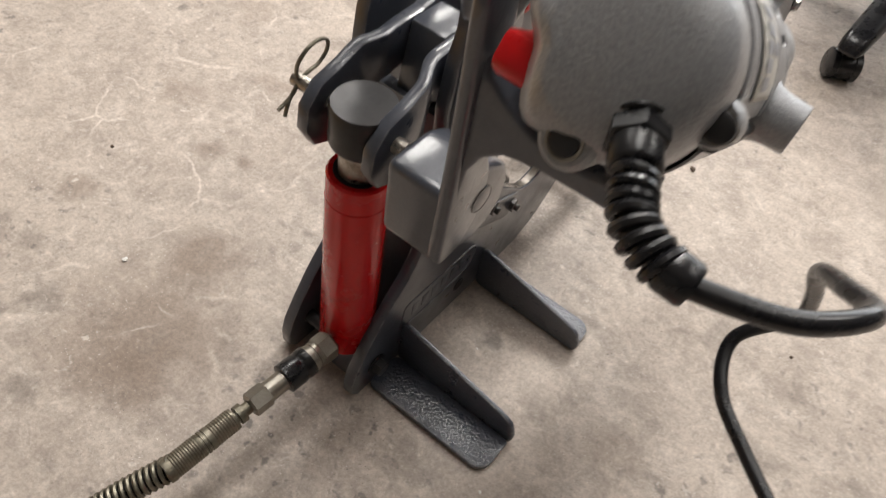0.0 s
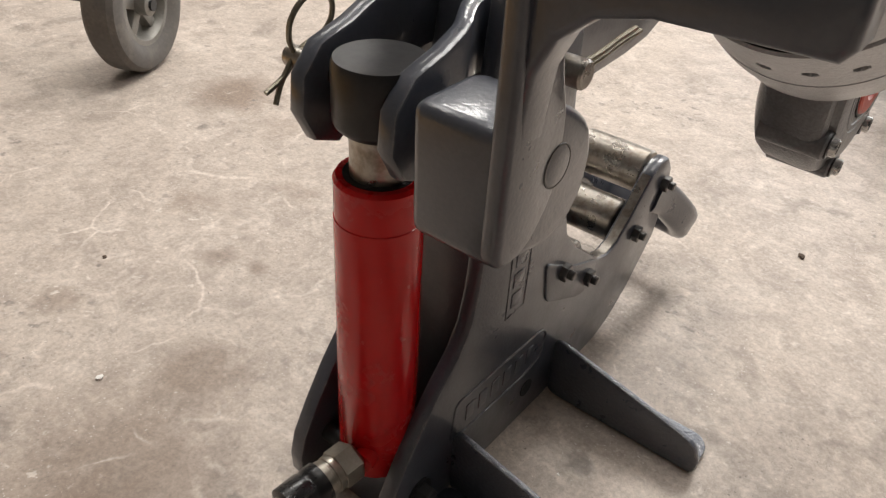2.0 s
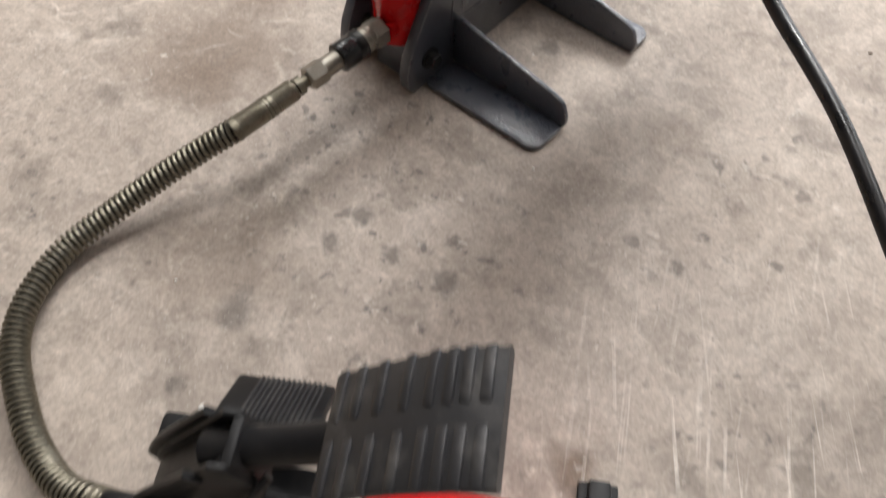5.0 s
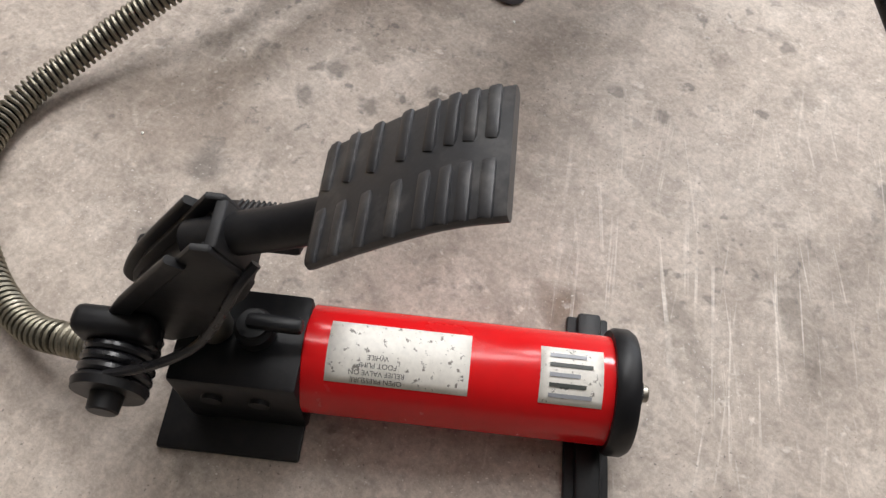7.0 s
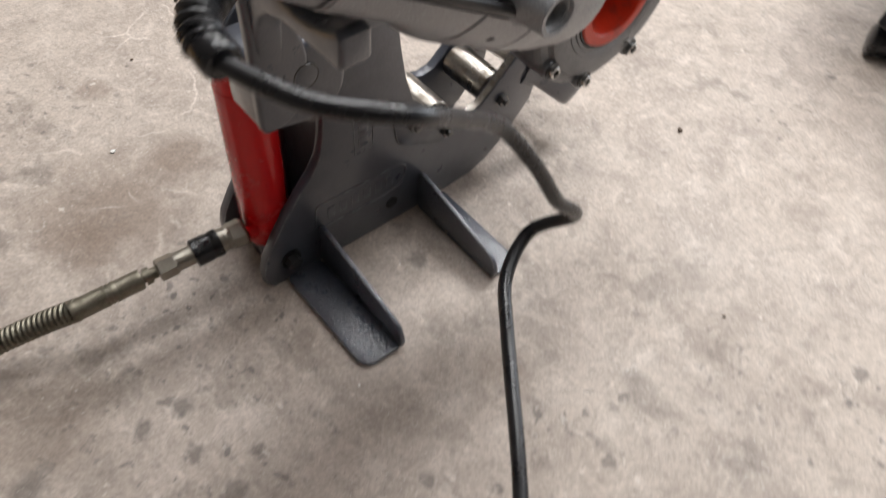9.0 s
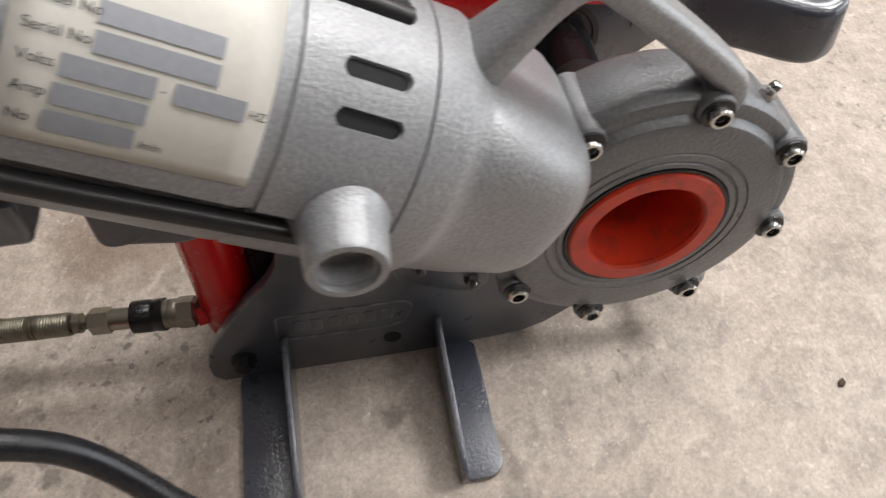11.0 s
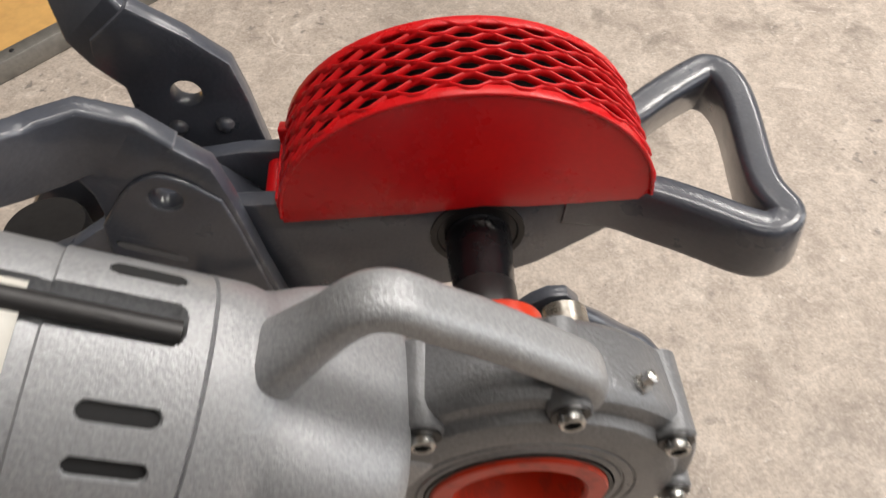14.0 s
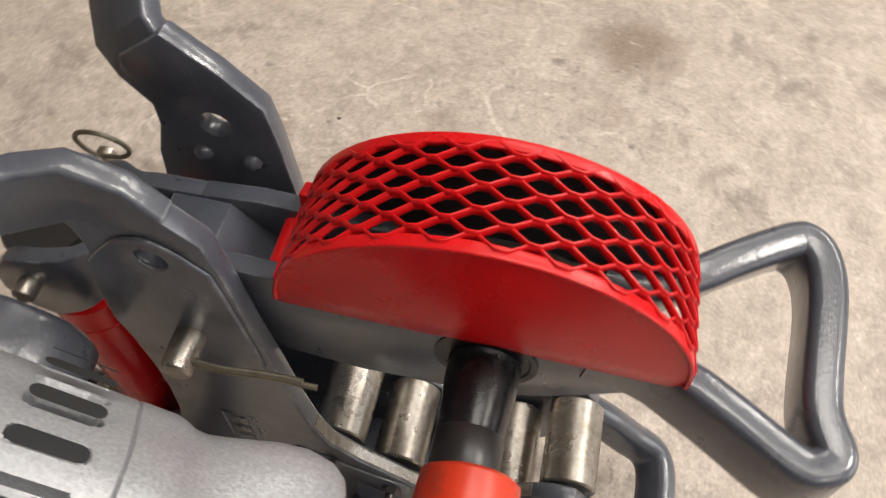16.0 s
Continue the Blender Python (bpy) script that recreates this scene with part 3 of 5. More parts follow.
# carrying bar behind the rollers
rear = spline([(-0.024, 0.352, 0.138), (-0.020, 0.383, 0.122), (-0.010, 0.420, 0.088), (-0.012, 0.440, 0.069), (-0.030, 0.448, 0.065), (-0.062, 0.449, 0.067), (-0.094, 0.448, 0.069), (-0.110, 0.438, 0.075), (-0.113, 0.414, 0.092), (-0.113, 0.383, 0.121), (-0.113, 0.352, 0.140)], 6)
part("rear_bar", sweep(rear, slab(0.022, 0.036, 0.009)), SLATE, cutter, "rounded slate-grey carrying bar")


# upright horns: the plates step outwards above the pivot and run up and back
HORN_FAR = [(-0.113, 0.084, 0.440), (-0.113, 0.066, 0.463), (-0.117, 0.057, 0.474), (-0.138, 0.047, 0.486), (-0.166, 0.036, 0.502), (-0.178, 0.020, 0.528), (-0.180, 0.000, 0.560)]
HORN_NEAR = [(-0.023, 0.098, 0.446), (-0.023, 0.086, 0.460), (-0.021, 0.070, 0.468), (-0.014, 0.054, 0.4675), (-0.004, 0.042, 0.470), (0.010, 0.032, 0.478), (0.027, 0.020, 0.494), (0.040, 0.006, 0.522), (0.044, -0.006, 0.556)]


def horn(path, wide):
    return sweep(path, [(v, u) for u, v in slab(wide, TH, 0.003)], up=(0, 0.75, 0.66))


part("horn", horn(HORN_FAR, 0.046), SLATE, cutter, "slate-grey stepped upright horn")
part("horn", horn(HORN_NEAR, 0.046), SLATE, cutter, "slate-grey stepped upright horn")

# reaction arm beside the ram: block, post, and the bar that the motor leans on
arm_block = prism(softened([(-0.038, 0.298), (0.010, 0.290), (0.030, 0.296), (0.042, 0.310), (0.045, 0.332), (0.040, 0.350), (0.026, 0.362), (0.006, 0.372), (-0.040, 0.371)], 0.008), "x", -0.003, 0.051, 0.006, segments=3)
part("reaction_block", arm_block, SLATE, cutter, "slate-grey cast block with rough top")


def saddle(x):
    return min(0.470, 0.5125 - math.sqrt(max(0.0, 0.0745 ** 2 - (x - 0.117) ** 2)))


bar = [(0.042, 0.340), (0.0525, 0.340), (0.0535, 0.375), (0.056, 0.398), (0.064, 0.415), (0.078, 0.427), (0.100, 0.4325), (0.162, 0.4345), (0.166, 0.440), (0.166, 0.460)]
bar += [(x, saddle(x) + 0.012) for x in (0.160, 0.145, 0.130, 0.115, 0.100, 0.085, 0.070)] + [(0.056, 0.475), (0.049, 0.50), (0.047, 0.535), (0.036, 0.535), (0.038, 0.44), (0.042, 0.39)]
part("reaction_bar", prism(bar, "y", -0.036, -0.012, 0.004, segments=3), SLATE, cutter, "slate-grey cast reaction post and bar under the motor")
part("post_web", prism(softened([(-0.0405, 0.298), (-0.0405, 0.40), (-0.043, 0.47), (-0.046, 0.53), (-0.012, 0.53), (-0.006, 0.45), (-0.003, 0.395), (0.008, 0.366), (0.006, 0.325), (-0.014, 0.300)], 0.012), "x", 0.042, 0.0532, 0.0035, segments=3), SLATE, cutter)
boss = part("pin_boss", lathe([(0.0515, 0.0108), (0.0533, 0.0108), (0.0536, 0.0100), (0.0536, 0.0)], "x", 32, caps=False), SLATE, cutter, "painted pin end let into the block", at=Matrix.Translation((0, 0.004, 0.341)))
part("gap", lathe([(0.0530, 0.0119), (0.0535, 0.0117), (0.0535, 0.0109), (0.0530, 0.0107)], "x", 32, caps=False), OXIDE, boss, "dark joint round the pin")

# ---------------------------------------------------------------- the cutter's upper arm
AN, AF = -0.033, -0.092  # near and far faces of the arm
bar_out = [(0.092, 0.3925), (0.13, 0.3970), (0.20, 0.3945), (0.34, 0.390), (0.362, 0.390), (0.366, 0.372), (0.362, 0.356), (0.340, 0.340), (0.314, 0.322), (0.285, 0.310), (0.25, 0.305), (0.20, 0.302), (0.15, 0.308), (0.13, 0.335), (0.092, 0.350)]
upper = thing("cutter_arm", Matrix.Identity(4), "slate-grey cutter arm with handle loop, hinged between the plates", "cutter arm")
for x0, x1 in ((AN - 0.013, AN), (AF, AF + 0.013)):
    part("cheek", prism(bar_out, "x", x0, x1, 0.003), SLATE, upper)
part("bridge", prism([(0.064, 0.318), (0.132, 0.335), (0.140, 0.360), (0.112, 0.3915), (0.076, 0.3905)], "x", AF + 0.0125, AN - 0.0125, 0.002), SLATE, upper)


def lever(x0, x1, shift):
    """A plate that carries on from the cheek and kinks outwards to the ram's head."""
    out = [(0.106, 0.3928), (0.06, 0.390), (0.035, 0.383), (0.012, 0.373), (-0.012, 0.366), (-0.026, 0.350), (-0.028, 0.328), (-0.018, 0.309), (0.000, 0.302), (0.02, 0.316), (0.05, 0.345), (0.106, 0.352)]
    bm = prism(out, "x", x0, x1, 0.003, segments=2)
    for k in range(9):
        bmesh.ops.bisect_plane(bm, geom=[*bm.verts, *bm.edges, *bm.faces], plane_co=(0, 0.026 + 0.0038 * k, 0), plane_no=(0, 1, 0))
    for v in bm.verts:
        f = min(max((v.co.y - 0.028) / 0.026, 0.0), 1.0)
        v.co.x += shift * f * f * (3 - 2 * f)
    return bm


part("lever", lever(-0.0357, -0.0233, -0.010), SLATE, upper)
part("lever", lever(-0.1017, -0.0893, 0.010), SLATE, upper)
# handle loop
loop = [(AN - 0.0068, 0.325, 0.380), (AN - 0.0065, 0.355, 0.381), (AN - 0.0015, 0.378, 0.381), (AN + 0.012, 0.405, 0.380), (AN + 0.026, 0.432, 0.378), (-0.012, 0.446, 0.378), (-0.020, 0.453, 0.378), (-0.040, 0.452, 0.381),
        (-0.100, 0.448, 0.389), (-0.126, 0.444, 0.392), (-0.136, 0.434, 0.393), (-0.133, 0.422, 0.393), (-0.115, 0.395, 0.392), (-0.099, 0.374, 0.390), (AF + 0.0065, 0.355, 0.388), (AF + 0.0068, 0.325, 0.386)]
loop[4:7] = [(AN + 0.030, 0.436, 0.378), (AN + 0.030, 0.450, 0.378), (AN + 0.020, 0.459, 0.379)]
part("handle_loop", sweep(spline([(x + 0.002, y + 0.003 + (0.003 if x < -0.08 else -0.004) * min(1, max(0, (y - 0.36) / 0.05)), z - 0.003 - 0.006 * min(1, max(0, (y - 0.325) / 0.05))) for x, y, z in loop], 6), lambda t: slab(0.0132 + 0.0078 * min(1.0, min(t, 1 - t) / 0.14), 0.034 + 0.010 * min(1.0, min(t, 1 - t) / 0.14), 0.006)), SLATE, upper, "slate-grey cast handle loop")
# wheel shaft
bearing = part("bearing", lathe([(AN - 0.001, 0.030), (AN + 0.0015, 0.030), (AN + 0.0015, 0.026), (AN + 0.0005, 0.025), (AN + 0.0005, 0.018)], "x", 40), OXIDE, upper, "dark bearing ring", at=Matrix.Translation((0, 0.274, 0.358)))
part("wheel_shaft", lathe([(-0.10, 0.014), (AN, 0.018), (AN + 0.003, 0.021), (AN + 0.020, 0.0205), (AN + 0.044, 0.0185), (AN + 0.072, 0.0185)], "x", 40), OILED, upper, "black oiled drive shaft", at=Matrix.Translation((0, 0.274, 0.358)))
part("worn_band", lathe([(AN + 0.046, 0.0186), (AN + 0.0465, 0.0189), (AN + 0.071, 0.0189), (AN + 0.0715, 0.0186)], "x", 40, caps=False), OXIDE, upper, "rubbed grey band on the drive shaft", at=Matrix.Translation((0, 0.274, 0.358)))
part("cutting_wheel", lathe([(-0.068, 0.02), (-0.067, 0.066), (-0.0625, 0.078), (-0.058, 0.066), (-0.057, 0.02)], "x", 56), STEEL, upper, "steel cutting wheel", at=Matrix.Translation((0, 0.274, 0.358)))

# pivot pin with its ring clip
pivot = thing("hinge_pin", Matrix.Translation((0, 0.103, 0.345)), "worn steel hinge pin through the side plates", "pin")
part("shaft", lathe([(XF - TH - 0.004, 0.0095), (XN + 0.026, 0.0095), (XN + 0.0275, 0.008)], "x", 24), STEEL, pivot)
for dz, tip in ((0.0, 0.082), (0.0038, 0.074)):
    part("split_pin_leg", tube([(XN + 0.019, -0.004, dz), (XN + 0.0195, 0.012, dz), (XN + 0.020, 0.028, 0.001 + dz), (XN + 0.0185, 0.055, 0.003 + dz), (XN + 0.019, tip, 0.005 + dz)], 0.0019, 10), BRASSY, pivot, "bent steel split pin leg")

# rivets on the far plate
for y in (0.086, 0.116):
    part("rivet", lathe([(0, 0.0062), (0.002, 0.0055), (0.0042, 0.0032), (0.005, 0.0)], "x", 18, caps=False), SLATE, cutter, at=Matrix.Translation((XF, y, 0.398)))

# ---------------------------------------------------------------- red mesh guard
GY0, GY1, GX0, GX1 = 0.157, 0.377, -0.092, -0.026
guard = thing("wheel_guard", Matrix.Identity(4), "red enamelled wheel guard with expanded-metal mesh, bolted on the cutter arm", "guard")
GC = ((GY0 + GY1) / 2, 0.392)
GA, GB = (GY1 - GY0) / 2, 0.084
arc = [(GC[0] - GA * math.cos(radians(a)), GC[1] + GB * math.sin(radians(a))) for a in range(0, 181, 6)]


def guard_side(x0, x1):
    return prism([*arc, (GY1, GC[1] - 0.005), (GC[0] + 0.035, GC[1] - 0.005), (GC[0] + 0.01, GC[1] - 0.002), (GC[0] - 0.03, GC[1] - 0.005), (GY0, GC[1] - 0.005)], "x", x0, x1, 0.0006)


part("side_sheet", guard_side(GX1 - 0.002, GX1), GUARDRED, guard)
part("side_sheet", guard_side(GX0, GX0 + 0.002), GUARDRED, guard)
# black sheets added behind the side sheets so the guard's inside looks shaded
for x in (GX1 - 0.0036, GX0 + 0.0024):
    part("inner_shade_sheet", moved(guard_side(0, 0.0012), Matrix.Translation((x, 0, 0)) @ Matrix.Translation((0, GC[0], GC[1])) @ Matrix.Diagonal((1, 0.96, 0.94, 1)) @ Matrix.Translation((0, -GC[0], -GC[1]))), OXIDE, guard, "black sheet added inside the guard in place of its inner shade")
for x in (GX1 - 0.002, GX0 + 0.002):
    part("rim_flange", sweep([(x, a, b) for a, b in arc], slab(0.0075, 0.0024, 0.001), up=(0, 0.2, 1)), GUARDRED, guard)


def mesh_band():
    """Diamond mesh on the half round: strands of expanded metal."""
    length, acc = 0.0, [0.0]
    fine = [(GC[0] - GA * math.cos(radians(a * 0.5)), GC[1] + GB * math.sin(radians(a * 0.5))) for a in range(0, 361)]
    for p, q in zip(fine, fine[1:]):
        length += math.hypot(q[0] - p[0], q[1] - p[1])
        acc.append(length)

    def on(d, x, lift):
        d = min(max(d, 0.0), length)
        i = min(int(np.searchsorted(acc, d)), 360)
        i = max(i, 1)
        f = (d - acc[i - 1]) / max(acc[i] - acc[i - 1], 1e-9)
        y, z = (fine[i - 1][k] + f * (fine[i][k] - fine[i - 1][k]) for k in (0, 1))
        n = Vector((0, (y - GC[0]) / GA ** 2, (z - GC[1]) / GB ** 2)).normalized()
        return Vector((x, y, z)) + n * lift

    lines, cell = 9, length / 11
    w = (GX1 - GX0 - 0.004) / lines
    out = bmesh.new()
    for k in range(lines):
        mid = GX0 + 0.002 + (k + 0.5) * w
        phase = 0.5 * (k % 2)
        # a zigzag strand with flat bonds where it meets its neighbours
        stops = [0.0]
        for c in range(-1, 15):
            for u, v in ((0.0, -1), (0.20, -1), (0.5, 1), (0.70, 1)):
                stops.append(((c + u + phase) * cell, v))
        pts = [on(d, mid + v * w * 0.47, 0.0007 * v) for d, v in stops[1:] if -0.2 * cell < d < length + 0.2 * cell]
        s = sweep(pts, slab(0.0042, 0.0016, 0.0005, 1), up=(0, 0.2, 1))
        me = bpy.data.meshes.new("tmp")
        s.to_mesh(me)
        s.free()
        out.from_mesh(me)
        bpy.data.meshes.remove(me)
    return out


part("expanded_mesh", mesh_band(), GUARDRED, guard, "red expanded-metal mesh", smooth=50)
part("hinge_tube", tube([(-0.0785, GY0 - 0.007, 0.384), (-0.0465, GY0 - 0.007, 0.384)], 0.0066, 24, 2), GUARDRED, guard)
part("end_flap", prism(softened([(GX0 - 0.001, 0.390), (GX0 - 0.001, 0.409), (GX0 + 0.012, 0.413), (GX0 + 0.012, 0.390)], 0.002), "y", GY0 - 0.003, GY0 + 0.004, 0.0012), GUARDRED, guard)
part("end_tab", box(GX0 + 0.006, GX1 - 0.006, GY0 - 0.003, GY0 + 0.001, 0.386, 0.402, 0.001), GUARDRED, guard)
part("end_tab", box(GX0 + 0.001, GX1 - 0.001, GY1 - 0.0005, GY1 + 0.0012, 0.379, 0.404, 0.0005), GUARDRED, guard)

# ---------------------------------------------------------------- hydraulic ram
ram = thing("hydraulic_ram", Matrix.Translation((-0.056, -0.002, 0)), "upright red hydraulic ram with steel rod, pinned in the pipe cutter", "hydraulic ram")
part("barrel", lathe([(0.052, 0.020), (0.054, 0.026), (0.057, 0.0275), (0.268, 0.0275), (0.2685, 0.0268)] + [(0.2685 + 0.0012 * k, 0.0271 if k % 2 else 0.0269) for k in range(20)] + [(0.2935, 0.0272), (0.296, 0.0255), (0.296, 0.021), (0.292, 0.021), (0.292, 0.0)], "z", 48, caps=True), RED, ram)
part("gland_ring", lathe([(0.286, 0.0215), (0.2965, 0.0215), (0.2965, 0.018)], "z", 40), OXIDE, ram)
part("rod", lathe([(0.285, 0.0175), (0.33, 0.0175)], "z", 40), STEEL, ram, "oily steel piston rod")
part("clevis_cap", lathe([(0.325, 0.0225), (0.328, 0.0255), (0.331, 0.0268), (0.362, 0.0268), (0.3655, 0.0255), (0.366, 0.0)], "z", 48), OXIDE, ram, "blackened steel clevis cap")
part("port_boss", lathe([(0, 0.0085), (0.009, 0.0085)], "y", 24), RED, ram, at=frame_to((0.012, -0.022, 0.079), (0.2, -1, 0)))
part("foot_lug", box(-0.028, 0.028, -0.012, 0.014, 0.0, 0.056, 0.003), SLATE, ram)

# clevis pin with hairpin clip
clevis = thing("clevis_pin", Matrix.Translation((0, -0.002, 0.346)), "steel clevis pin through the ram head", "pin")
part("shaft", lathe([(-0.128, 0.0055), (-0.127, 0.0068), (-0.013, 0.0068), (-0.012, 0.0055)], "x", 20), STEEL, clevis)
clip = thing("hairpin_clip", Matrix.Translation((-0.122, -0.002, 0.346)), "bent steel wire hairpin clip in the clevis pin", "clip")
part("wire", tube([(0.002, -0.026, -0.014), (0.002, -0.012, -0.008), (0.0016, -0.003, 0.002), (0.0039, -0.008, 0.013), (0.0066, -0.0085, 0.0251), (0.0086, -0.001, 0.0353), (0.0082, 0.012, 0.0372), (0.006, 0.023, 0.0298), (0.0036, 0.025, 0.0186), (0.0031, 0.017, 0.0102), (0.0031, 0.005, 0.0075), (0.0026, -0.004, 0.002), (0.002, -0.014, -0.011), (0.004, -0.021, -0.022)], 0.0017, 8), BRASSY, clip)

# ---------------------------------------------------------------- hose from ram to pump
hose = thing("hydraulic_hose", Matrix.Identity(4), "spring-guarded hydraulic hose with steel couplings lying on the floor", "hose")
H0, H1 = Vector((-0.050, -0.036, 0.079)), Vector((-0.064, -0.20, 0.070))
hd = (H1 - H0).normalized()
HM = frame_to(H0, hd)
part("elbow_nut", lathe([(-0.004, 0.0120), (-0.001, 0.0152), (0.013, 0.0152), (0.0155, 0.0130)], "y", 6), BRIGHT, hose, "worn zinc hexagon nut", at=HM)
part("elbow_collar", lathe([(0.012, 0.0125), (0.0145, 0.0138), (0.0185, 0.0138), (0.019, 0.0128), (0.021, 0.0128), (0.0215, 0.0138), (0.0265, 0.0138), (0.028, 0.0122)], "y", 36), BRIGHT, hose, "worn zinc collar", at=HM)
part("coupler_sleeve", lathe([(0.026, 0.0125), (0.0262, 0.0155), (0.034, 0.0155), (0.035, 0.0148), (0.038, 0.0148), (0.039, 0.0155), (0.056, 0.0155), (0.057, 0.013)], "y", 36), RUBBER, hose, "black coupler sleeve", at=HM)
part("coupler_body", lathe([(0.055, 0.0105), (0.083, 0.0105), (0.083, 0.006)], "y", 30), BRIGHT, hose, at=HM)
part("hex_nut", lathe([(0.076, 0.0105), (0.077, 0.0128), (0.095, 0.0128), (0.097, 0.010)], "y", 6), BRIGHT, hose, at=HM)
part("neck", lathe([(0.094, 0.0065), (0.104, 0.0065), (0.104, 0.0095), (0.111, 0.0095), (0.111, 0.006), (0.118, 0.006)], "y", 12), BRASSY, hose, at=HM)
prof = [(0.113, 0.007), (0.114, 0.0108)]
for k in range(20):
    prof += [(0.1155 + 0.0013 * k, 0.0114 if k % 2 else 0.0109)]
prof += [(0.142, 0.0116), (0.1445, 0.0116), (0.1448, 0.0104), (0.1462, 0.0104), (0.1466, 0.0118), (0.1486, 0.0118), (0.149, 0.0104), (0.1504, 0.0104), (0.1508, 0.0116), (0.153, 0.0116)]
for k in range(24):
    prof += [(0.154 + 0.0012 * k, 0.0117 if k % 2 else 0.0112)]
prof += [(0.184, 0.0120), (0.188, 0.0115)]
part("crimped_sleeve", lathe(prof, "y", 30), BRASSY, hose, "ribbed yellow-zinc hose sleeve", at=HM)
HOSE = [tuple(H0 + hd * 0.18), (-0.081, -0.247, 0.056), (-0.097, -0.288, 0.041), (-0.111, -0.343, 0.025), (-0.115, -0.399, 0.017), (-0.096, -0.449, 0.0165), (-0.060, -0.486, 0.0165), (0.001, -0.514, 0.0165), (0.044, -0.524, 0.020), (0.081, -0.524, 0.030), (0.111, -0.514, 0.040), (0.1465, -0.498, 0.045)]
hp = spline(HOSE, 10)
part("rubber_core", sweep(hp, disc(0.0088, 14)), RUBBER, hose)
part("spring_guard", coil(hp, 0.0107, 0.0021, 0.0060, 14, 6), BRASSY, hose, "steel wire spring guard")
part("end_fitting", lathe([(0.0, 0.0125), (0.03, 0.0125), (0.031, 0.009), (0.045, 0.009)], "y", 30), BRASSY, hose, at=frame_to((0.110, -0.514, 0.039), (0.04, 0.018, 0.005)))


# ---------------------------------------------------------------- power drive
DM = pose(0.1143, 0.2790, 0.352, -28.85, 1.1, 0.1)
drive = thing("power_drive", DM, "silver-grey hammertone power drive with ring gear head on the shaft", "power drive")


def polar(s, r, deg):
    return Vector((r * math.cos(radians(deg)), s, r * math.sin(radians(deg))))


RODS = (-10, 87)
VENTS = (-92, -74, -56, -38, 39.5, 56.5, 107, 124, 142, 160, 205, 222)
ARCS = [(s, d0) for s in (-0.341, -0.326) for d0 in (12, 100)]
pockets = [(-0.360, -0.181, d - 3, d + 3, 0.0052, 0.0085) for d in RODS] + [(s - 0.0023, s + 0.0023, d0, d0 + 64, 0.0023, 0.004) for s, d0 in ARCS]
ss = [-0.353, -0.3525, -0.3515, -0.3505] + [-0.350 + 0.0008 * k for k in range(50)] + [-0.309 + 0.004 * k for k in range(20)] + [-0.2285, -0.2275]
def eased(v):
    v = min(max(v, 0.0), 1.0)
    return v * v * (3 - 2 * v)


def leaner(bm):
    """The casting is flatter on the side towards the cutter."""
    for v in bm.verts:
        deg = math.degrees(math.atan2(v.co.z, v.co.x)) % 360
        k = 1 - 0.15 * eased((deg - 96) / 44) * (1 - eased((deg - 185) / 40)) * eased((-0.095 - v.co.y) / 0.05)
        v.co.x, v.co.z = v.co.x * k, v.co.z * k
    return bm


def dented(bm):
    """The lower corner of the tail is cut away where the trigger sits."""
    for v in bm.verts:
        deg = math.degrees(math.atan2(v.co.z, v.co.x)) % 360
        w = max(0.0, math.cos(radians(min(abs(deg - 210) * 1.9, 90))))
        ramp = min(max((-0.305 - v.co.y) / 0.055, 0.0), 1.0)
        k = 1 - 0.40 * w * ramp
        v.co.x, v.co.z = v.co.x * k, v.co.z * k
        flat = min(max((-0.235 - v.co.y) / 0.06, 0.0), 1.0)
        floor_z = -0.066 + 0.020 * flat * flat * (3 - 2 * flat)
        if v.co.z < floor_z + 0.010:
            v.co.z = floor_z + 0.010 * math.exp((v.co.z - floor_z - 0.010) / 0.010)
    return bm


part("rear_housing", leaner(dented(relief_body(ss, lambda s: 0.0630 if s < -0.3501 else (0.0642 + (s + 0.35) * 0.0083 if s < -0.229 else 0.0640), pockets))), HAMMER, drive)
tail = spline([(0, -0.3525, 0), (0.004, -0.362, 0.002), (0.010, -0.375, 0.005), (0.017, -0.390, 0.008), (0.021, -0.401, 0.010), (0.023, -0.409, 0.011)], 4)
TAILR = np.interp(np.linspace(0, 1, 21), [0, 0.2, 0.4, 0.6, 0.8, 0.92, 1.0], [0.0635, 0.0610, 0.057, 0.0505, 0.041, 0.029, 0.010])
part("tail_cap", leaner(dented(sweep(tail, lambda t: disc(float(np.interp(t, np.linspace(0, 1, 21), TAILR)), 64)))), HAMMER, drive, "grey tail cap")
part("tail_lug", sweep([(0.018, -0.350, -0.032), (0.015, -0.380, -0.035), (0.014, -0.400, -0.0368), (0.014, -0.4035, -0.0372)], lambda t: disc(0.0150 - 0.003 * (t > 0.9), 28)), HAMMER, drive)
part("tail_ring", lathe([(-0.4022, 0.0096), (-0.4036, 0.0092), (-0.4036, 0.0080), (-0.4022, 0.0078)], "y", 28, caps=False), BRIGHT, drive, at=Matrix.Translation((0.014, -0.0022, -0.0372)))
part("tail_screw", lathe([(-0.4045, 0.0), (-0.4045, 0.0060), (-0.4038, 0.0074), (-0.390, 0.0074)], "y", 24), OXIDE, drive, "dark screw in the tail cap", at=Matrix.Translation((0.014, -0.0022, -0.0372)))
pockets = [(-0.360, -0.181, d - 3, d + 3, 0.0052, 0.0085) for d in RODS] + [(-0.2105, -0.1825, d, d, 0.0036, 0.006) if d > 0 else (-0.200, -0.193, d, d, 0.0035, 0.006) for d in VENTS]
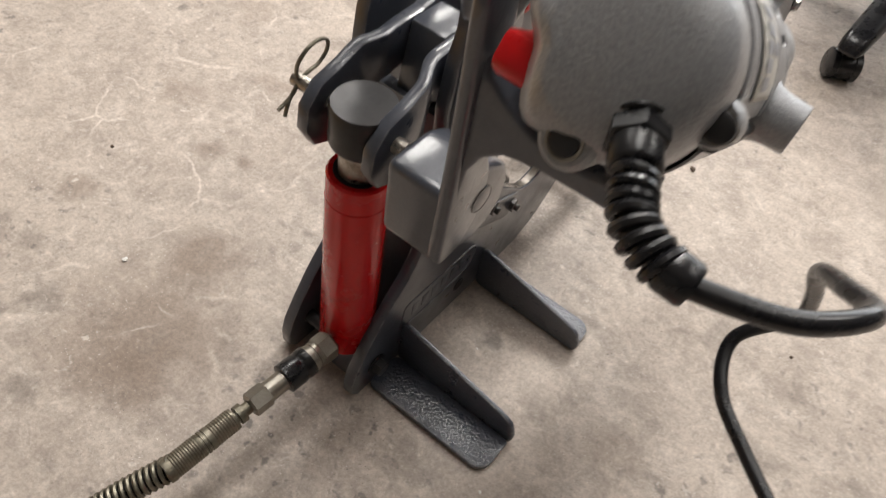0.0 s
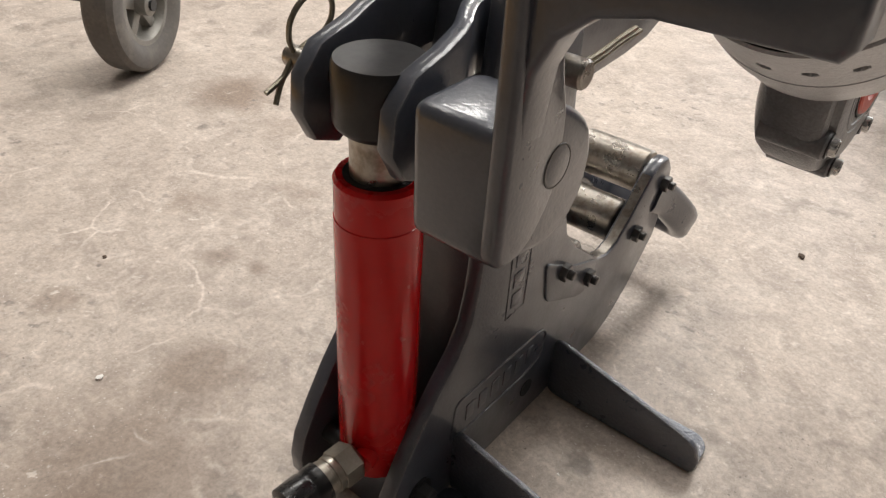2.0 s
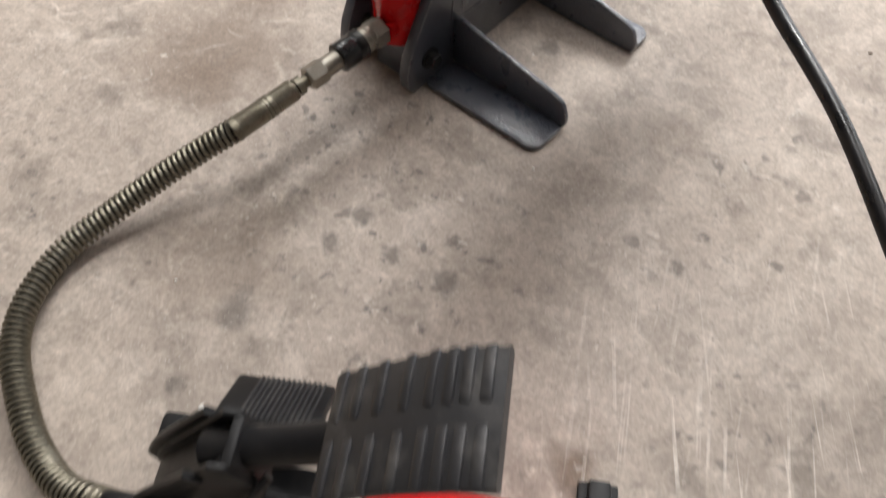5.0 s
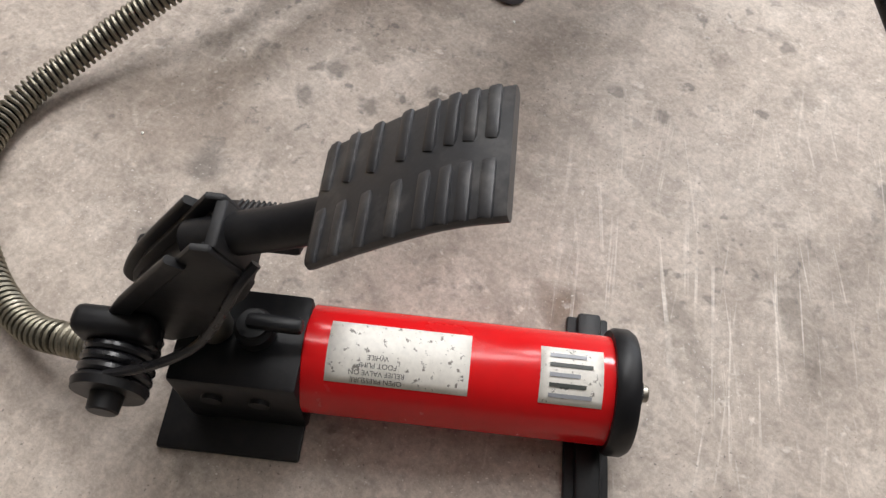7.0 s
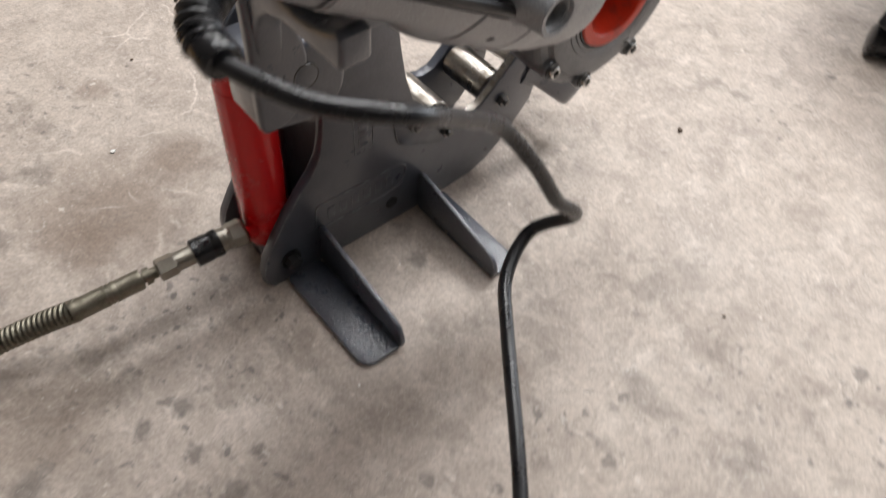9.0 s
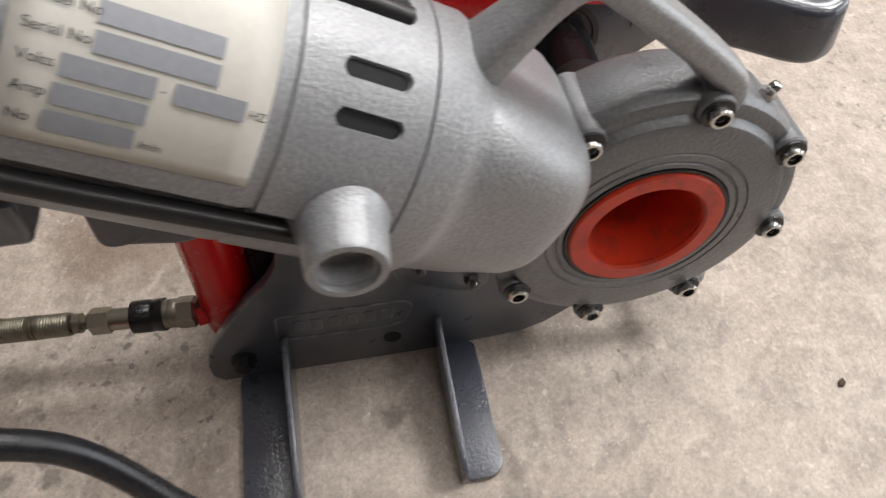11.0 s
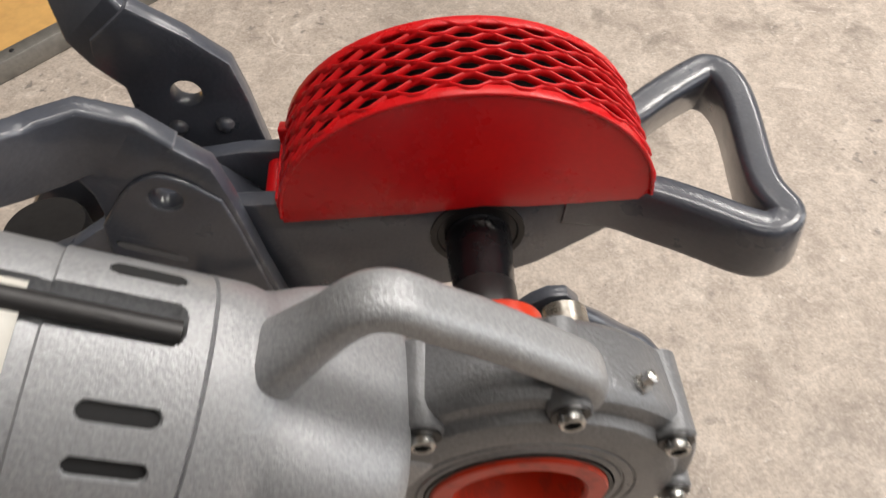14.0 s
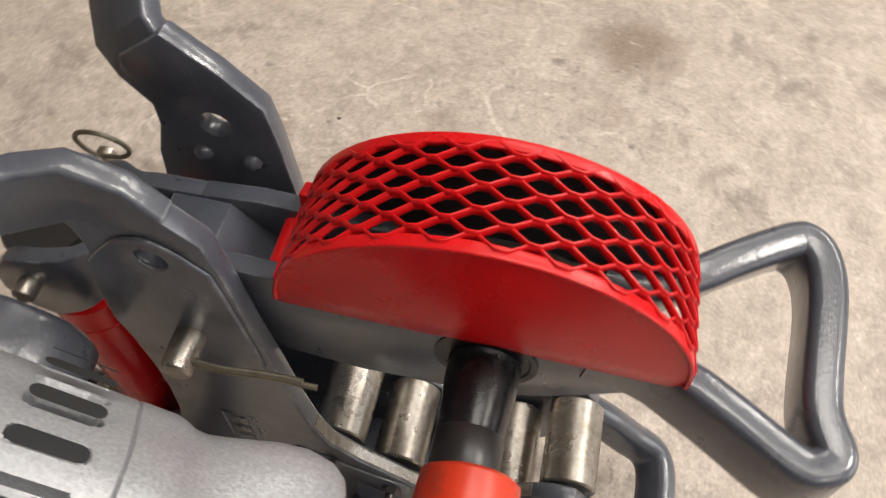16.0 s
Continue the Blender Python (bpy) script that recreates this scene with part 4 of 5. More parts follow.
ss = [-0.2278, -0.2268] + [-0.226 + 0.0008 * k for k in range(67)] + [-0.1718, -0.1708]
part("motor_ring", leaner(relief_body(ss, lambda s: {-0.2278: 0.0640, -0.1708: 0.0648}.get(s, 0.0656 + (s + 0.2268) * 0.011), pockets)), HAMMER, drive)
# neck: a round flange that runs into a rounded box with a flat sloping top
NECK = [(-0.1708, 0.0648, 0.0648, 0.0648, 2.0), (-0.1700, 0.0664, 0.0664, 0.0664, 2.0), (-0.1540, 0.0664, 0.0664, 0.0664, 2.0), (-0.1500, 0.0650, 0.0648, 0.0664, 2.05), (-0.1460, 0.0625, 0.0620, 0.0662, 2.2),
        (-0.1410, 0.0600, 0.0585, 0.0658, 2.8), (-0.1300, 0.0588, 0.0560, 0.0655, 4.0), (-0.1130, 0.0582, 0.0530, 0.0630, 4.6), (-0.1000, 0.0576, 0.0505, 0.0585, 4.6), (-0.0880, 0.0562, 0.0480, 0.0570, 4.4),
        (-0.0815, 0.0535, 0.0455, 0.0545, 4.0), (-0.0785, 0.0485, 0.0412, 0.0500, 2.8), (-0.0760, 0.0430, 0.0360, 0.0440, 2.5), (-0.0750, 0.0340, 0.0280, 0.0340, 2.2)]


def neck_body(sides=96):
    bm = bmesh.new()
    rings = []
    for s, rx, top, low, power in NECK:
        ring = []
        for k in range(sides):
            a = math.tau * k / sides
            c, d = math.cos(a), math.sin(a)
            n = power if d > 0 else 2.0
            rz = top if d > 0 else low
            r = ((abs(c) / rx) ** n + (abs(d) / rz) ** n) ** (-1 / n)
            ring.append(bm.verts.new((r * c, s, r * d)))
        rings.append(ring)
    for a, b in zip(rings, rings[1:]):
        for k in range(sides):
            bm.faces.new((a[k], b[k], b[(k + 1) % sides], a[(k + 1) % sides]))
    bm.faces.new(rings[-1])
    bmesh.ops.recalc_face_normals(bm, faces=bm.faces)
    return bm


part("neck", leaner(neck_body()), HAMMER, drive, smooth=50)
# the shoulder that runs from the neck on to the ring gear case, and the tab on the case
shoulder = prism([(-0.140, 0.046), (-0.085, 0.043), (-0.050, 0.052), (-0.050, -0.060), (-0.085, -0.054), (-0.140, -0.056)], "x", -0.030, 0.010, 0.008, segments=3)
part("shoulder", shoulder, HAMMER, drive)
part("case_tab", box(-0.010, 0.0222, -0.084, -0.0535, -0.017, 0.0215, 0.007, 4), HAMMER, drive)
gear_prof = [(-0.030, 0.046), (-0.032, 0.060), (-0.032, 0.078), (-0.028, 0.086), (-0.022, 0.090), (0.006, 0.0915), (0.0105, 0.0905), (0.0140, 0.0880), (0.0152, 0.0845), (0.0154, 0.0805), (0.0170, 0.0790), (0.0196, 0.0776), (0.0204, 0.0760), (0.0206, 0.0590),
             (0.0199, 0.0586), (0.0199, 0.0578), (0.0208, 0.0572), (0.0208, 0.0532), (0.0198, 0.0526), (0.0198, 0.0516), (0.0207, 0.0510), (0.0208, 0.0482), (0.0185, 0.0476), (-0.030, 0.0462), (-0.030, 0.046)]
case = part("gear_case", lathe(gear_prof, "x", 96, caps=False), CASTGREY, drive, "grey ring gear case")
part("black_ring", lathe([(0.0195, 0.0472), (0.0215, 0.0472), (0.0215, 0.0455), (0.0195, 0.0455)], "x", 72, caps=False), OXIDE, case)
for a in (106.5, 62.3, 17, -28.9, -73.2, -117, 151.3, 195):
    q = Vector((0.0, 0.0842 * math.cos(radians(a)), 0.0842 * math.sin(radians(a))))
    pad = part("bolt_pad", lathe([(-0.024, 0.0100), (0.0176, 0.0100), (0.0190, 0.0090)], "x", 24), CASTGREY, case, at=Matrix.Translation(q))
    cap = part("bolt", lathe([(0.0160, 0.0060), (0.0238, 0.0060), (0.0247, 0.0053), (0.0247, 0.0040), (0.0215, 0.0040), (0.0215, 0.0)], "x", 24), CHROME, case, "bright socket cap screw", at=Matrix.Translation(q))
    # black disc on the socket's floor, for the shade in the recess
    part("socket", lathe([(0.0217, 0.0), (0.0217, 0.0039)], "x", 6, caps=False), SHADEBLACK, cap)
    # black ring in place of the shadowed recess round each screw
    part("washer", lathe([(0.0188, 0.0088), (0.0203, 0.0086), (0.0203, 0.005)], "x", 24), OXIDE, cap)
part("grease_nipple", lathe([(0, 0.0046), (0.0035, 0.0046), (0.0035, 0.0030), (0.006, 0.0028), (0.0068, 0.0036), (0.0095, 0.0031), (0.0105, 0.0014)], "z", 6), CHROME, drive, at=Matrix.Translation((0.004, 0.010, 0.0898)))
# adapter cup in the ring
cup = thing("drive_adapter", DM @ Matrix.Translation((0.005, 0, 0)), "orange-red drive adapter cup worn dark inside, held in the ring gear", "drive adapter")
part("rim", lathe([(0.0150, 0.0452), (0.0172, 0.0450), (0.0184, 0.0438), (0.0184, 0.0350), (0.0168, 0.0335), (0.0150, 0.0335), (0.0150, 0.0452)], "x", 64, caps=False), ORANGE, cup, "rubbed orange-red rim")
part("cup", lathe([(0.0150, 0.0448), (0.0152, 0.0440), (0.0152, 0.0345), (0.0150, 0.0330), (-0.016, 0.0275), (-0.046, 0.0245), (-0.050, 0.018), (-0.050, 0.0), (-0.086, 0.0), (-0.086, 0.0245), (-0.084, 0.0268), (-0.060, 0.0282), (-0.034, 0.0275), (-0.031, 0.0445), (0.0150, 0.0448)], "x", 64, caps=False), ORANGE, cup)

# handle on top
hpts = [(0.006, -0.150, 0.046), (0.006, -0.1435, 0.066), (0.006, -0.137, 0.086), (0.006, -0.1315, 0.102), (0.006, -0.126, 0.1095), (0.006, -0.117, 0.1125), (0.006, -0.102, 0.1105), (0.005, -0.078, 0.1065), (0.005, -0.054, 0.1020), (0.005, -0.032, 0.0970), (0.005, -0.022, 0.0935), (0.005, -0.0165, 0.086), (0.005, -0.014, 0.070)]
part("carry_handle", sweep(spline(hpts, 6), lambda t: [(0.92 * u * (1 + 0.5 * max(0, 1 - t * 6)), 1.30 * v * (1 + 0.6 * max(0, 1 - t * 5))) for u, v in slab(0.0176, 0.0176, 0.0062, 5)], up=(1, 0, 0)), HAMMER, drive, "grey carrying handle")

# brush caps, vents, slots
for sgn in (1,):
    b = part("brush_holder", lathe([(0.052, 0.0275), (0.0585, 0.0245), (0.0635, 0.0212), (0.069, 0.0190), (0.075, 0.0180), (0.0875, 0.0172), (0.089, 0.0164), (0.089, 0.0132), (0.087, 0.0122)] + [(0.087 - 0.0011 * k, 0.0122 if k % 2 else 0.0110) for k in range(1, 11)] + [(0.074, 0.0)], "x", 36, caps=False), HAMMER, drive, "threaded brush holder", at=pose(0, -0.191, -0.001, 0, 0, 0 if sgn > 0 else 180))


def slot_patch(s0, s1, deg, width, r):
    """A flat round-ended patch over a slot of the round body, to hold the slot's shade as colour, and a bead for its
    edge.
    """
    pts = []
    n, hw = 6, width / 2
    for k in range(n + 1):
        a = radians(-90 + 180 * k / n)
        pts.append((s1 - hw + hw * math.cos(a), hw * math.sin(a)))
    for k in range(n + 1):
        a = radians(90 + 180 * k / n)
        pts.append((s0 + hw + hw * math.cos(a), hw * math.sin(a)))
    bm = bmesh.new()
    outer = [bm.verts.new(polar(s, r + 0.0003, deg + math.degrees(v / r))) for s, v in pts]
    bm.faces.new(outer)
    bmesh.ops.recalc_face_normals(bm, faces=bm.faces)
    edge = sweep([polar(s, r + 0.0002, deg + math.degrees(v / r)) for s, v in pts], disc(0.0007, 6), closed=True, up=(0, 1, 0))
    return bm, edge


# shade of the vents: a black patch just below each opening
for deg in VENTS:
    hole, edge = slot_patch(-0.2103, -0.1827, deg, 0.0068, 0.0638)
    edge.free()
    part("vent_shade", hole, SHADEBLACK, drive, "flat black patch in a vent slot in place of its shade", smooth=0)
# black strips along the curved slots' floors, painting the shade there
for s, d0 in ARCS:
    part("slot_shade", sweep([polar(s, 0.0607, d0 + 4 * k) for k in range(17)], slab(0.0036, 0.0006, 0.0002, 1), up=(0, 1, 0)), SHADEBLACK, drive, "black strip in a curved slot in place of its shade")
# rating plate
lb = bmesh.new()
s0, s1, a0, a1 = -0.3185, -0.2345, 8, 92
grid = [[lb.verts.new(polar(s0 + (s1 - s0) * i / 8, 0.0658, a0 + (a1 - a0) * j / 20)) for j in range(21)] for i in range(9)]
for i in range(8):
    for j in range(20):
        lb.faces.new((grid[i][j], grid[i + 1][j], grid[i + 1][j + 1], grid[i][j + 1]))
plate = part("rating_plate", lb, PLATE, drive, "printed white rating plate")
plate.modifiers.new("thick", "SOLIDIFY").thickness = 0.0005


def curved_box(name, u0, u1, deg0, deg1, mat, parent, r=0.0664):
    bm = bmesh.new()
    g = [[bm.verts.new(polar(s, r, d)) for d in np.linspace(deg0, deg1, 5)] for s in (u0, u1)]
    for j in range(4):
        bm.faces.new((g[0][j], g[1][j], g[1][j + 1], g[0][j + 1]))
    return part(name, bm, mat, parent)


def text_on(body, s, deg, size, r=0.0664):
    """Words on the round body, read from above with the motor's tail to the left."""
    cu = bpy.data.curves.new("words", "FONT")
    cu.body, cu.size, cu.align_y = body, size, "CENTER"
    ob = bpy.data.objects.new("words", cu)
    me = bpy.data.meshes.new_from_object(ob)
    bpy.data.objects.remove(ob)
    bm = bmesh.new()
    bm.from_mesh(me)
    bpy.data.meshes.remove(me)
    for v in bm.verts:
        v.co = polar(s + v.co.x, r, deg + math.degrees(v.co.y / r))
    return part("printed_word", bm, INK, plate, smooth=0)


for k, (word, u0, u1) in enumerate((("No", -0.304, -0.276), ("Amp", -0.303, -0.274), ("Volts", -0.302, -0.273), ("Serial No", -0.294, -0.254), ("Model No", -0.294, -0.254))):
    deg = 16.0 + 8.4 * k
    text_on(word, -0.3145, deg, 0.0052)
    curved_box("blank_bar", u0, u1, deg - 3.2, deg + 3.2, PRINT, plate)
curved_box("blank_bar", -0.267, -0.243, 16.0 + 16.8 - 3.2, 16.0 + 16.8 + 3.2, PRINT, plate)
text_on("/min", -0.2745, 15.0, 0.0045)
text_on("HZ", -0.2415, 32.3, 0.0045)
text_on("-", -0.2715, 32.7, 0.005)

# tie rods in their channels, and the lugs at the tail
for deg in RODS:
    rod = part("tie_rod", sweep([polar(-0.366, 0.0650, deg), polar(-0.29, 0.0654, deg - 1.5), polar(-0.1825, 0.0640, deg - 2)], disc(0.0048, 16)), OXIDE, drive, "dark tie rod")
    lug = part("lug", sweep([polar(-0.374, 0.0610, deg + 8), polar(-0.3725, 0.0613, deg + 8), polar(-0.355, 0.0612, deg + 8), polar(-0.3535, 0.0610, deg + 8)], lambda t: disc(0.0122 - 0.0012 * (t < 0.05 or t > 0.95), 28)), HAMMER, drive)
    part("rod_nut", sweep([polar(-0.3815, 0.0640, deg + 8), polar(-0.380, 0.0640, deg + 8), polar(-0.372, 0.0640, deg + 8)], lambda t: disc(0.0078 - 0.0022 * (t < 0.1), 20)), OXIDE, lug, "black rod nut")
    part("chrome_ring", sweep([polar(-0.3754, 0.0640, deg + 8), polar(-0.3735, 0.0640, deg + 8)], disc(0.0088, 24)), BRIGHT, lug, "bright steel washer")
# red trigger
part("trigger", prism([(-0.396, -0.027), (-0.388, -0.031), (-0.372, -0.029), (-0.366, -0.022), (-0.366, -0.008), (-0.394, -0.008)], "x", -0.040, -0.014, 0.004), GUARDRED, drive, "red trigger switch")

# ---------------------------------------------------------------- cable gland and power cable
cord = thing("power_cable", Matrix.Identity(4), "black rubber power cable with ribbed strain relief, trailing on the floor", "power cable")
G0 = DM @ Vector((0.0365, -0.396, -0.016))
GL = [G0, (0.1665, -0.0955, 0.527), (0.1715, -0.107, 0.5245), (0.180, -0.1206, 0.5213), (0.1899, -0.127, 0.5195), (0.2014, -0.1295, 0.5177), (0.2132, -0.1286, 0.516)]
gd = (Vector(GL[2]) - Vector(GL[0])).normalized()
part("gland_flange", lathe([(-0.006, 0.0155), (0.0030, 0.0155), (0.0038, 0.0140)], "y", 36), RUBBER, cord, "black plastic gland flange", at=frame_to(GL[0], gd))
part("gland_nut", lathe([(0.0030, 0.0138), (0.0036, 0.0146), (0.0125, 0.0146), (0.0135, 0.0130)], "y", 6), RUBBER, cord, "black plastic gland nut", at=frame_to(GL[0], gd))
part("gland_cap", lathe([(0.0130, 0.0114), (0.0140, 0.0122), (0.0260, 0.0120), (0.0272, 0.0112), (0.0280, 0.0100)], "y", 32), RUBBER, cord, "black plastic gland cap", at=frame_to(GL[0], gd))
part("strain_relief", coil(spline([Vector(GL[1]).lerp(Vector(GL[2]), 0.6), *GL[2:6]], 10), 0.0086, 0.0027, 0.0060, 18, 8), RUBBER, cord, "ribbed strain relief")
part("relief_core", sweep(spline(GL[1:7], 8), disc(0.0066, 16)), RUBBER, cord)
part("relief_collar", lathe([(0, 0.0088), (0.002, 0.0102), (0.013, 0.0102), (0.015, 0.009)], "y", 28), RUBBER, cord, at=frame_to((0.1985, -0.1292, 0.5181), (0.012, 0.0005, -0.0017)))
CABLE = [(0.2014, -0.1295, 0.5177), (0.212, -0.129, 0.516), (0.252, -0.109, 0.511), (0.277, -0.073, 0.503), (0.268, -0.033, 0.474), (0.259, 0.009, 0.439), (0.268, 0.038, 0.397), (0.275, 0.061, 0.355), (0.274, 0.089, 0.32), (0.25, 0.073, 0.29), (0.263, 0.039, 0.273),
         (0.299, 0.008, 0.267), (0.375, -0.051, 0.262), (0.448, -0.108, 0.24), (0.481, -0.119, 0.214), (0.504, -0.112, 0.186), (0.509, -0.098, 0.163), (0.506, -0.071, 0.146), (0.488, 0.013, 0.118), (0.506, 0.103, 0.095), (0.52, 0.139, 0.081), (0.534, 0.149, 0.051), (0.546, 0.146, 0.024),
         (0.555, 0.14, 0.008), (0.572, 0.104, 0.006), (0.609, 0.005, 0.008), (0.634, -0.076, 0.007), (0.679, -0.154, 0.006), (0.74, -0.264, 0.006), (0.8, -0.372, 0.006)]
part("cord", sweep(spline(CABLE, 8), disc(0.0053, 14)), RUBBER, cord, "black rubber cord")


# ---------------------------------------------------------------- foot pump
PM = pose(0.2545, -0.4165, 0, 0, 0, 33.0)
pump = thing("foot_pump", PM, "red hydraulic foot pump with black pedal on the concrete floor", "foot pump")
R, Z = 0.0374, 0.0475
part("reservoir", lathe([(0.0, R - 0.001), (0.001, R), (0.205, R), (0.206, R - 0.001)], "x", 64), RED, pump, "glossy red oil reservoir", at=Matrix.Translation((0, 0, Z)))
part("end_cap", lathe([(0.195, 0.030), (0.195, 0.0415), (0.198, 0.0435), (0.207, 0.0435), (0.211, 0.041), (0.212, 0.0)], "x", 56), PUMPBLACK, pump, "black end cap", at=Matrix.Translation((0.009, 0, Z)))
eb = part("end_bolt", hexhead(0.010, 0.010, "x"), PUMPBLACK, pump, at=Matrix.Translation((0.219, 0.0, Z + 0.002)))
part("stud", lathe([(0.009, 0.006), (0.0135, 0.006), (0.0145, 0.005)], "x", 16), BRIGHT, eb)
part("rear_foot", joined(box(0.184, 0.216, -0.080, 0.073, 0.0, 0.007, 0.002), box(0.191, 0.209, -0.080, 0.073, 0.006, 0.016, 0.003)), PUMPBLACK, pump)
part("front_foot", box(-0.104, -0.002, -0.062, 0.050, 0.0, 0.006, 0.002), PUMPBLACK, pump)
body = part("pump_block", joined(box(-0.083, 0.001, -0.0375, 0.031, 0.006, 0.082, 0.003)), PUMPBLACK, pump, "black pump block")
for u in (-0.058, -0.026):
    part("plug", lathe([(0, 0.007), (0.003, 0.007)], "y", 18), OXIDE, body, at=Matrix.Translation((u, -0.0405, 0.055)))


def wrapped_label(name, u0, u1, a0, a1, parent):
    bm = bmesh.new()
    g = [[bm.verts.new((u0 + (u1 - u0) * i / 6, -(R + 0.0004) * math.cos(radians(a)), Z + (R + 0.0004) * math.sin(radians(a)))) for a in np.linspace(a0, a1, 9)] for i in range(7)]
    for i in range(6):
        for j in range(8):
            bm.faces.new((g[i][j], g[i + 1][j], g[i + 1][j + 1], g[i][j + 1]))
    lab = part(name, bm, LABEL, parent, "peeling white paper label")
    lab.modifiers.new("thick", "SOLIDIFY").thickness = 0.0004
    return lab


lab1 = wrapped_label("warning_label", 0.0165, 0.1095, 49, 113, pump)
lab2 = wrapped_label("maker_label", 0.155, 0.196, 51, 110, pump)


def words_round(body_text, u, deg, size, lab):
    """Print on the reservoir, upside down for whoever stands before the pedal."""
    cu = bpy.data.curves.new("words", "FONT")
    cu.body, cu.size, cu.align_x, cu.align_y = body_text, size, "CENTER", "CENTER"
    ob = bpy.data.objects.new("words", cu)
    me = bpy.data.meshes.new_from_object(ob)
    bpy.data.objects.remove(ob)
    bm = bmesh.new()
    bm.from_mesh(me)
    bpy.data.meshes.remove(me)
    rr = R + 0.0010
    for v in bm.verts:
        a = radians(deg) - v.co.y / rr
        v.co = Vector((u - v.co.x, -rr * math.cos(a), Z + rr * math.sin(a)))
    return part("printed_word", bm, INK, lab, smooth=0)


for k, wd in enumerate(("OPEN PRESSURE", "RELIEF VALVE ON", "FOOT PUMP", "WHILE")):
    words_round(wd, 0.050, 54 + 7.5 * k, 0.0047, lab1)
for k in range(5):
    a = 58 + 10 * k
    bm = bmesh.new()
    g = [[bm.verts.new((u, -(R + 0.001) * math.cos(radians(x)), Z + (R + 0.001) * math.sin(radians(x)))) for x in (a, a + 2, a + 4)] for u in (0.161, 0.161 + 0.028 - 0.004 * (k % 3))]
    for j in range(2):
        bm.faces.new((g[0][j], g[1][j], g[1][j + 1], g[0][j + 1]))
    part("print_bar", bm, INK if k % 2 else PRINT, lab2)

# lever yoke, pivot and spring
yoke = [(-0.108, 0.113), (-0.104, 0.126), (-0.090, 0.150), (-0.062, 0.188), (-0.036, 0.224), (-0.026, 0.224), (-0.010, 0.190), (-0.018, 0.172), (-0.040, 0.142), (-0.056, 0.112), (-0.078, 0.097), (-0.098, 0.101)]
for v in (-0.0175, 0.0125):
    side = part("yoke_plate", prism(yoke, "y", v, v + 0.005, 0.0018), PUMPBLACK, pump, "bent black yoke plate")
    out = -1 if v < 0 else 1
    lip = [(u, v + 0.0025 + out * 0.003, z) for u, z in ((-0.100, 0.102), (-0.108, 0.113), (-0.104, 0.126), (-0.091, 0.149), (-0.070, 0.178), (-0.046, 0.210))]
    part("rolled_lip", sweep(spline(lip, 4), slab(0.012, 0.005, 0.002), up=(0, 1, 0)), PUMPBLACK, side)
part("yoke_back", prism([(-0.100, 0.126), (-0.086, 0.145), (-0.058, 0.181), (-0.034, 0.214), (-0.028, 0.210), (-0.036, 0.203), (-0.062, 0.169), (-0.094, 0.126)], "y", -0.014, 0.014, 0.001), PUMPBLACK, pump)
part("yoke_front", prism([(-0.030, 0.223), (-0.024, 0.223), (-0.010, 0.190), (-0.016, 0.188)], "y", -0.014, 0.014, 0.001), PUMPBLACK, pump)
part("lever_bar", tube([(-0.045, 0.0, 0.200), (-0.022, 0.002, 0.209), (0.012, 0.004, 0.222), (0.048, 0.006, 0.240)], 0.0116, 24, 4), PUMPBLACK, pump, "black round lever bar")
# small ribbed release pedal beside the yoke
pad_m = pose(-0.036, 0.057, 0.126, -36, 0, 0)
pad = part("release_pedal", box(-0.035, 0.035, -0.030, 0.027, -0.006, 0.005, 0.003), PUMPBLACK, pump, "small ribbed black release pedal", at=pad_m)
for k in range(13):
    part("rib", box(-0.018 + 0.0037 * k, -0.016 + 0.0037 * k, -0.027, 0.025, 0.0045, 0.0065, 0.0006, 1), PEDAL, pad)
part("pedal_arm", tube([(-0.060, 0.014, 0.104), (-0.055, 0.030, 0.110), (-0.048, 0.046, 0.120)], 0.007, 12, 4), PUMPBLACK, pump)
part("pivot_pin", lathe([(-0.034, 0.007), (0.044, 0.007)], "y", 20), OXIDE, pump, at=Matrix.Translation((-0.086, 0, 0.112)))
spring = part("torsion_spring", coil([(-0.101, -0.020, 0.112), (-0.101, -0.056, 0.110)], 0.0192, 0.0032, 0.0064, 18, 8), RUBBER, pump, "black torsion spring")
part("spring_hub", lathe([(0, 0.0155), (0.043, 0.0155), (0.043, 0.0225), (0.048, 0.0215), (0.048, 0.010), (0.058, 0.0092), (0.059, 0.0080)], "y", 28), PUMPBLACK, spring, at=pose(-0.101, -0.012, 0.112, 0, 0, 180))
part("spring_arm", tube([(-0.098, -0.054, 0.1305), (-0.070, -0.047, 0.136), (-0.046, -0.038, 0.148), (-0.030, -0.030, 0.170), (-0.018, -0.021, 0.192), (-0.008, -0.010, 0.202)], 0.0030, 10), RUBBER, spring)
part("spring_block", box(-0.126, -0.079, -0.032, -0.014, 0.112, 0.140, 0.006, 3), PUMPBLACK, pump)
knob = part("release_valve", joined(moved(lathe([(0, 0.013), (0.010, 0.013), (0.012, 0.010), (0.016, 0.010)], "z", 24), Matrix.Translation((-0.030, -0.002, 0.088)))), PUMPBLACK, pump)
part("wing", box(-0.034, 0.002, -0.0055, 0.0045, 0.098, 0.108, 0.003), PUMPBLACK, knob)
part("plunger", lathe([(0.085, 0.012), (0.125, 0.012)], "z", 24), BRIGHT, pump, at=Matrix.Translation((-0.058, 0, 0)))
part("rear_lug", box(-0.112, -0.070, 0.018, 0.046, 0.086, 0.122, 0.005), PUMPBLACK, pump)

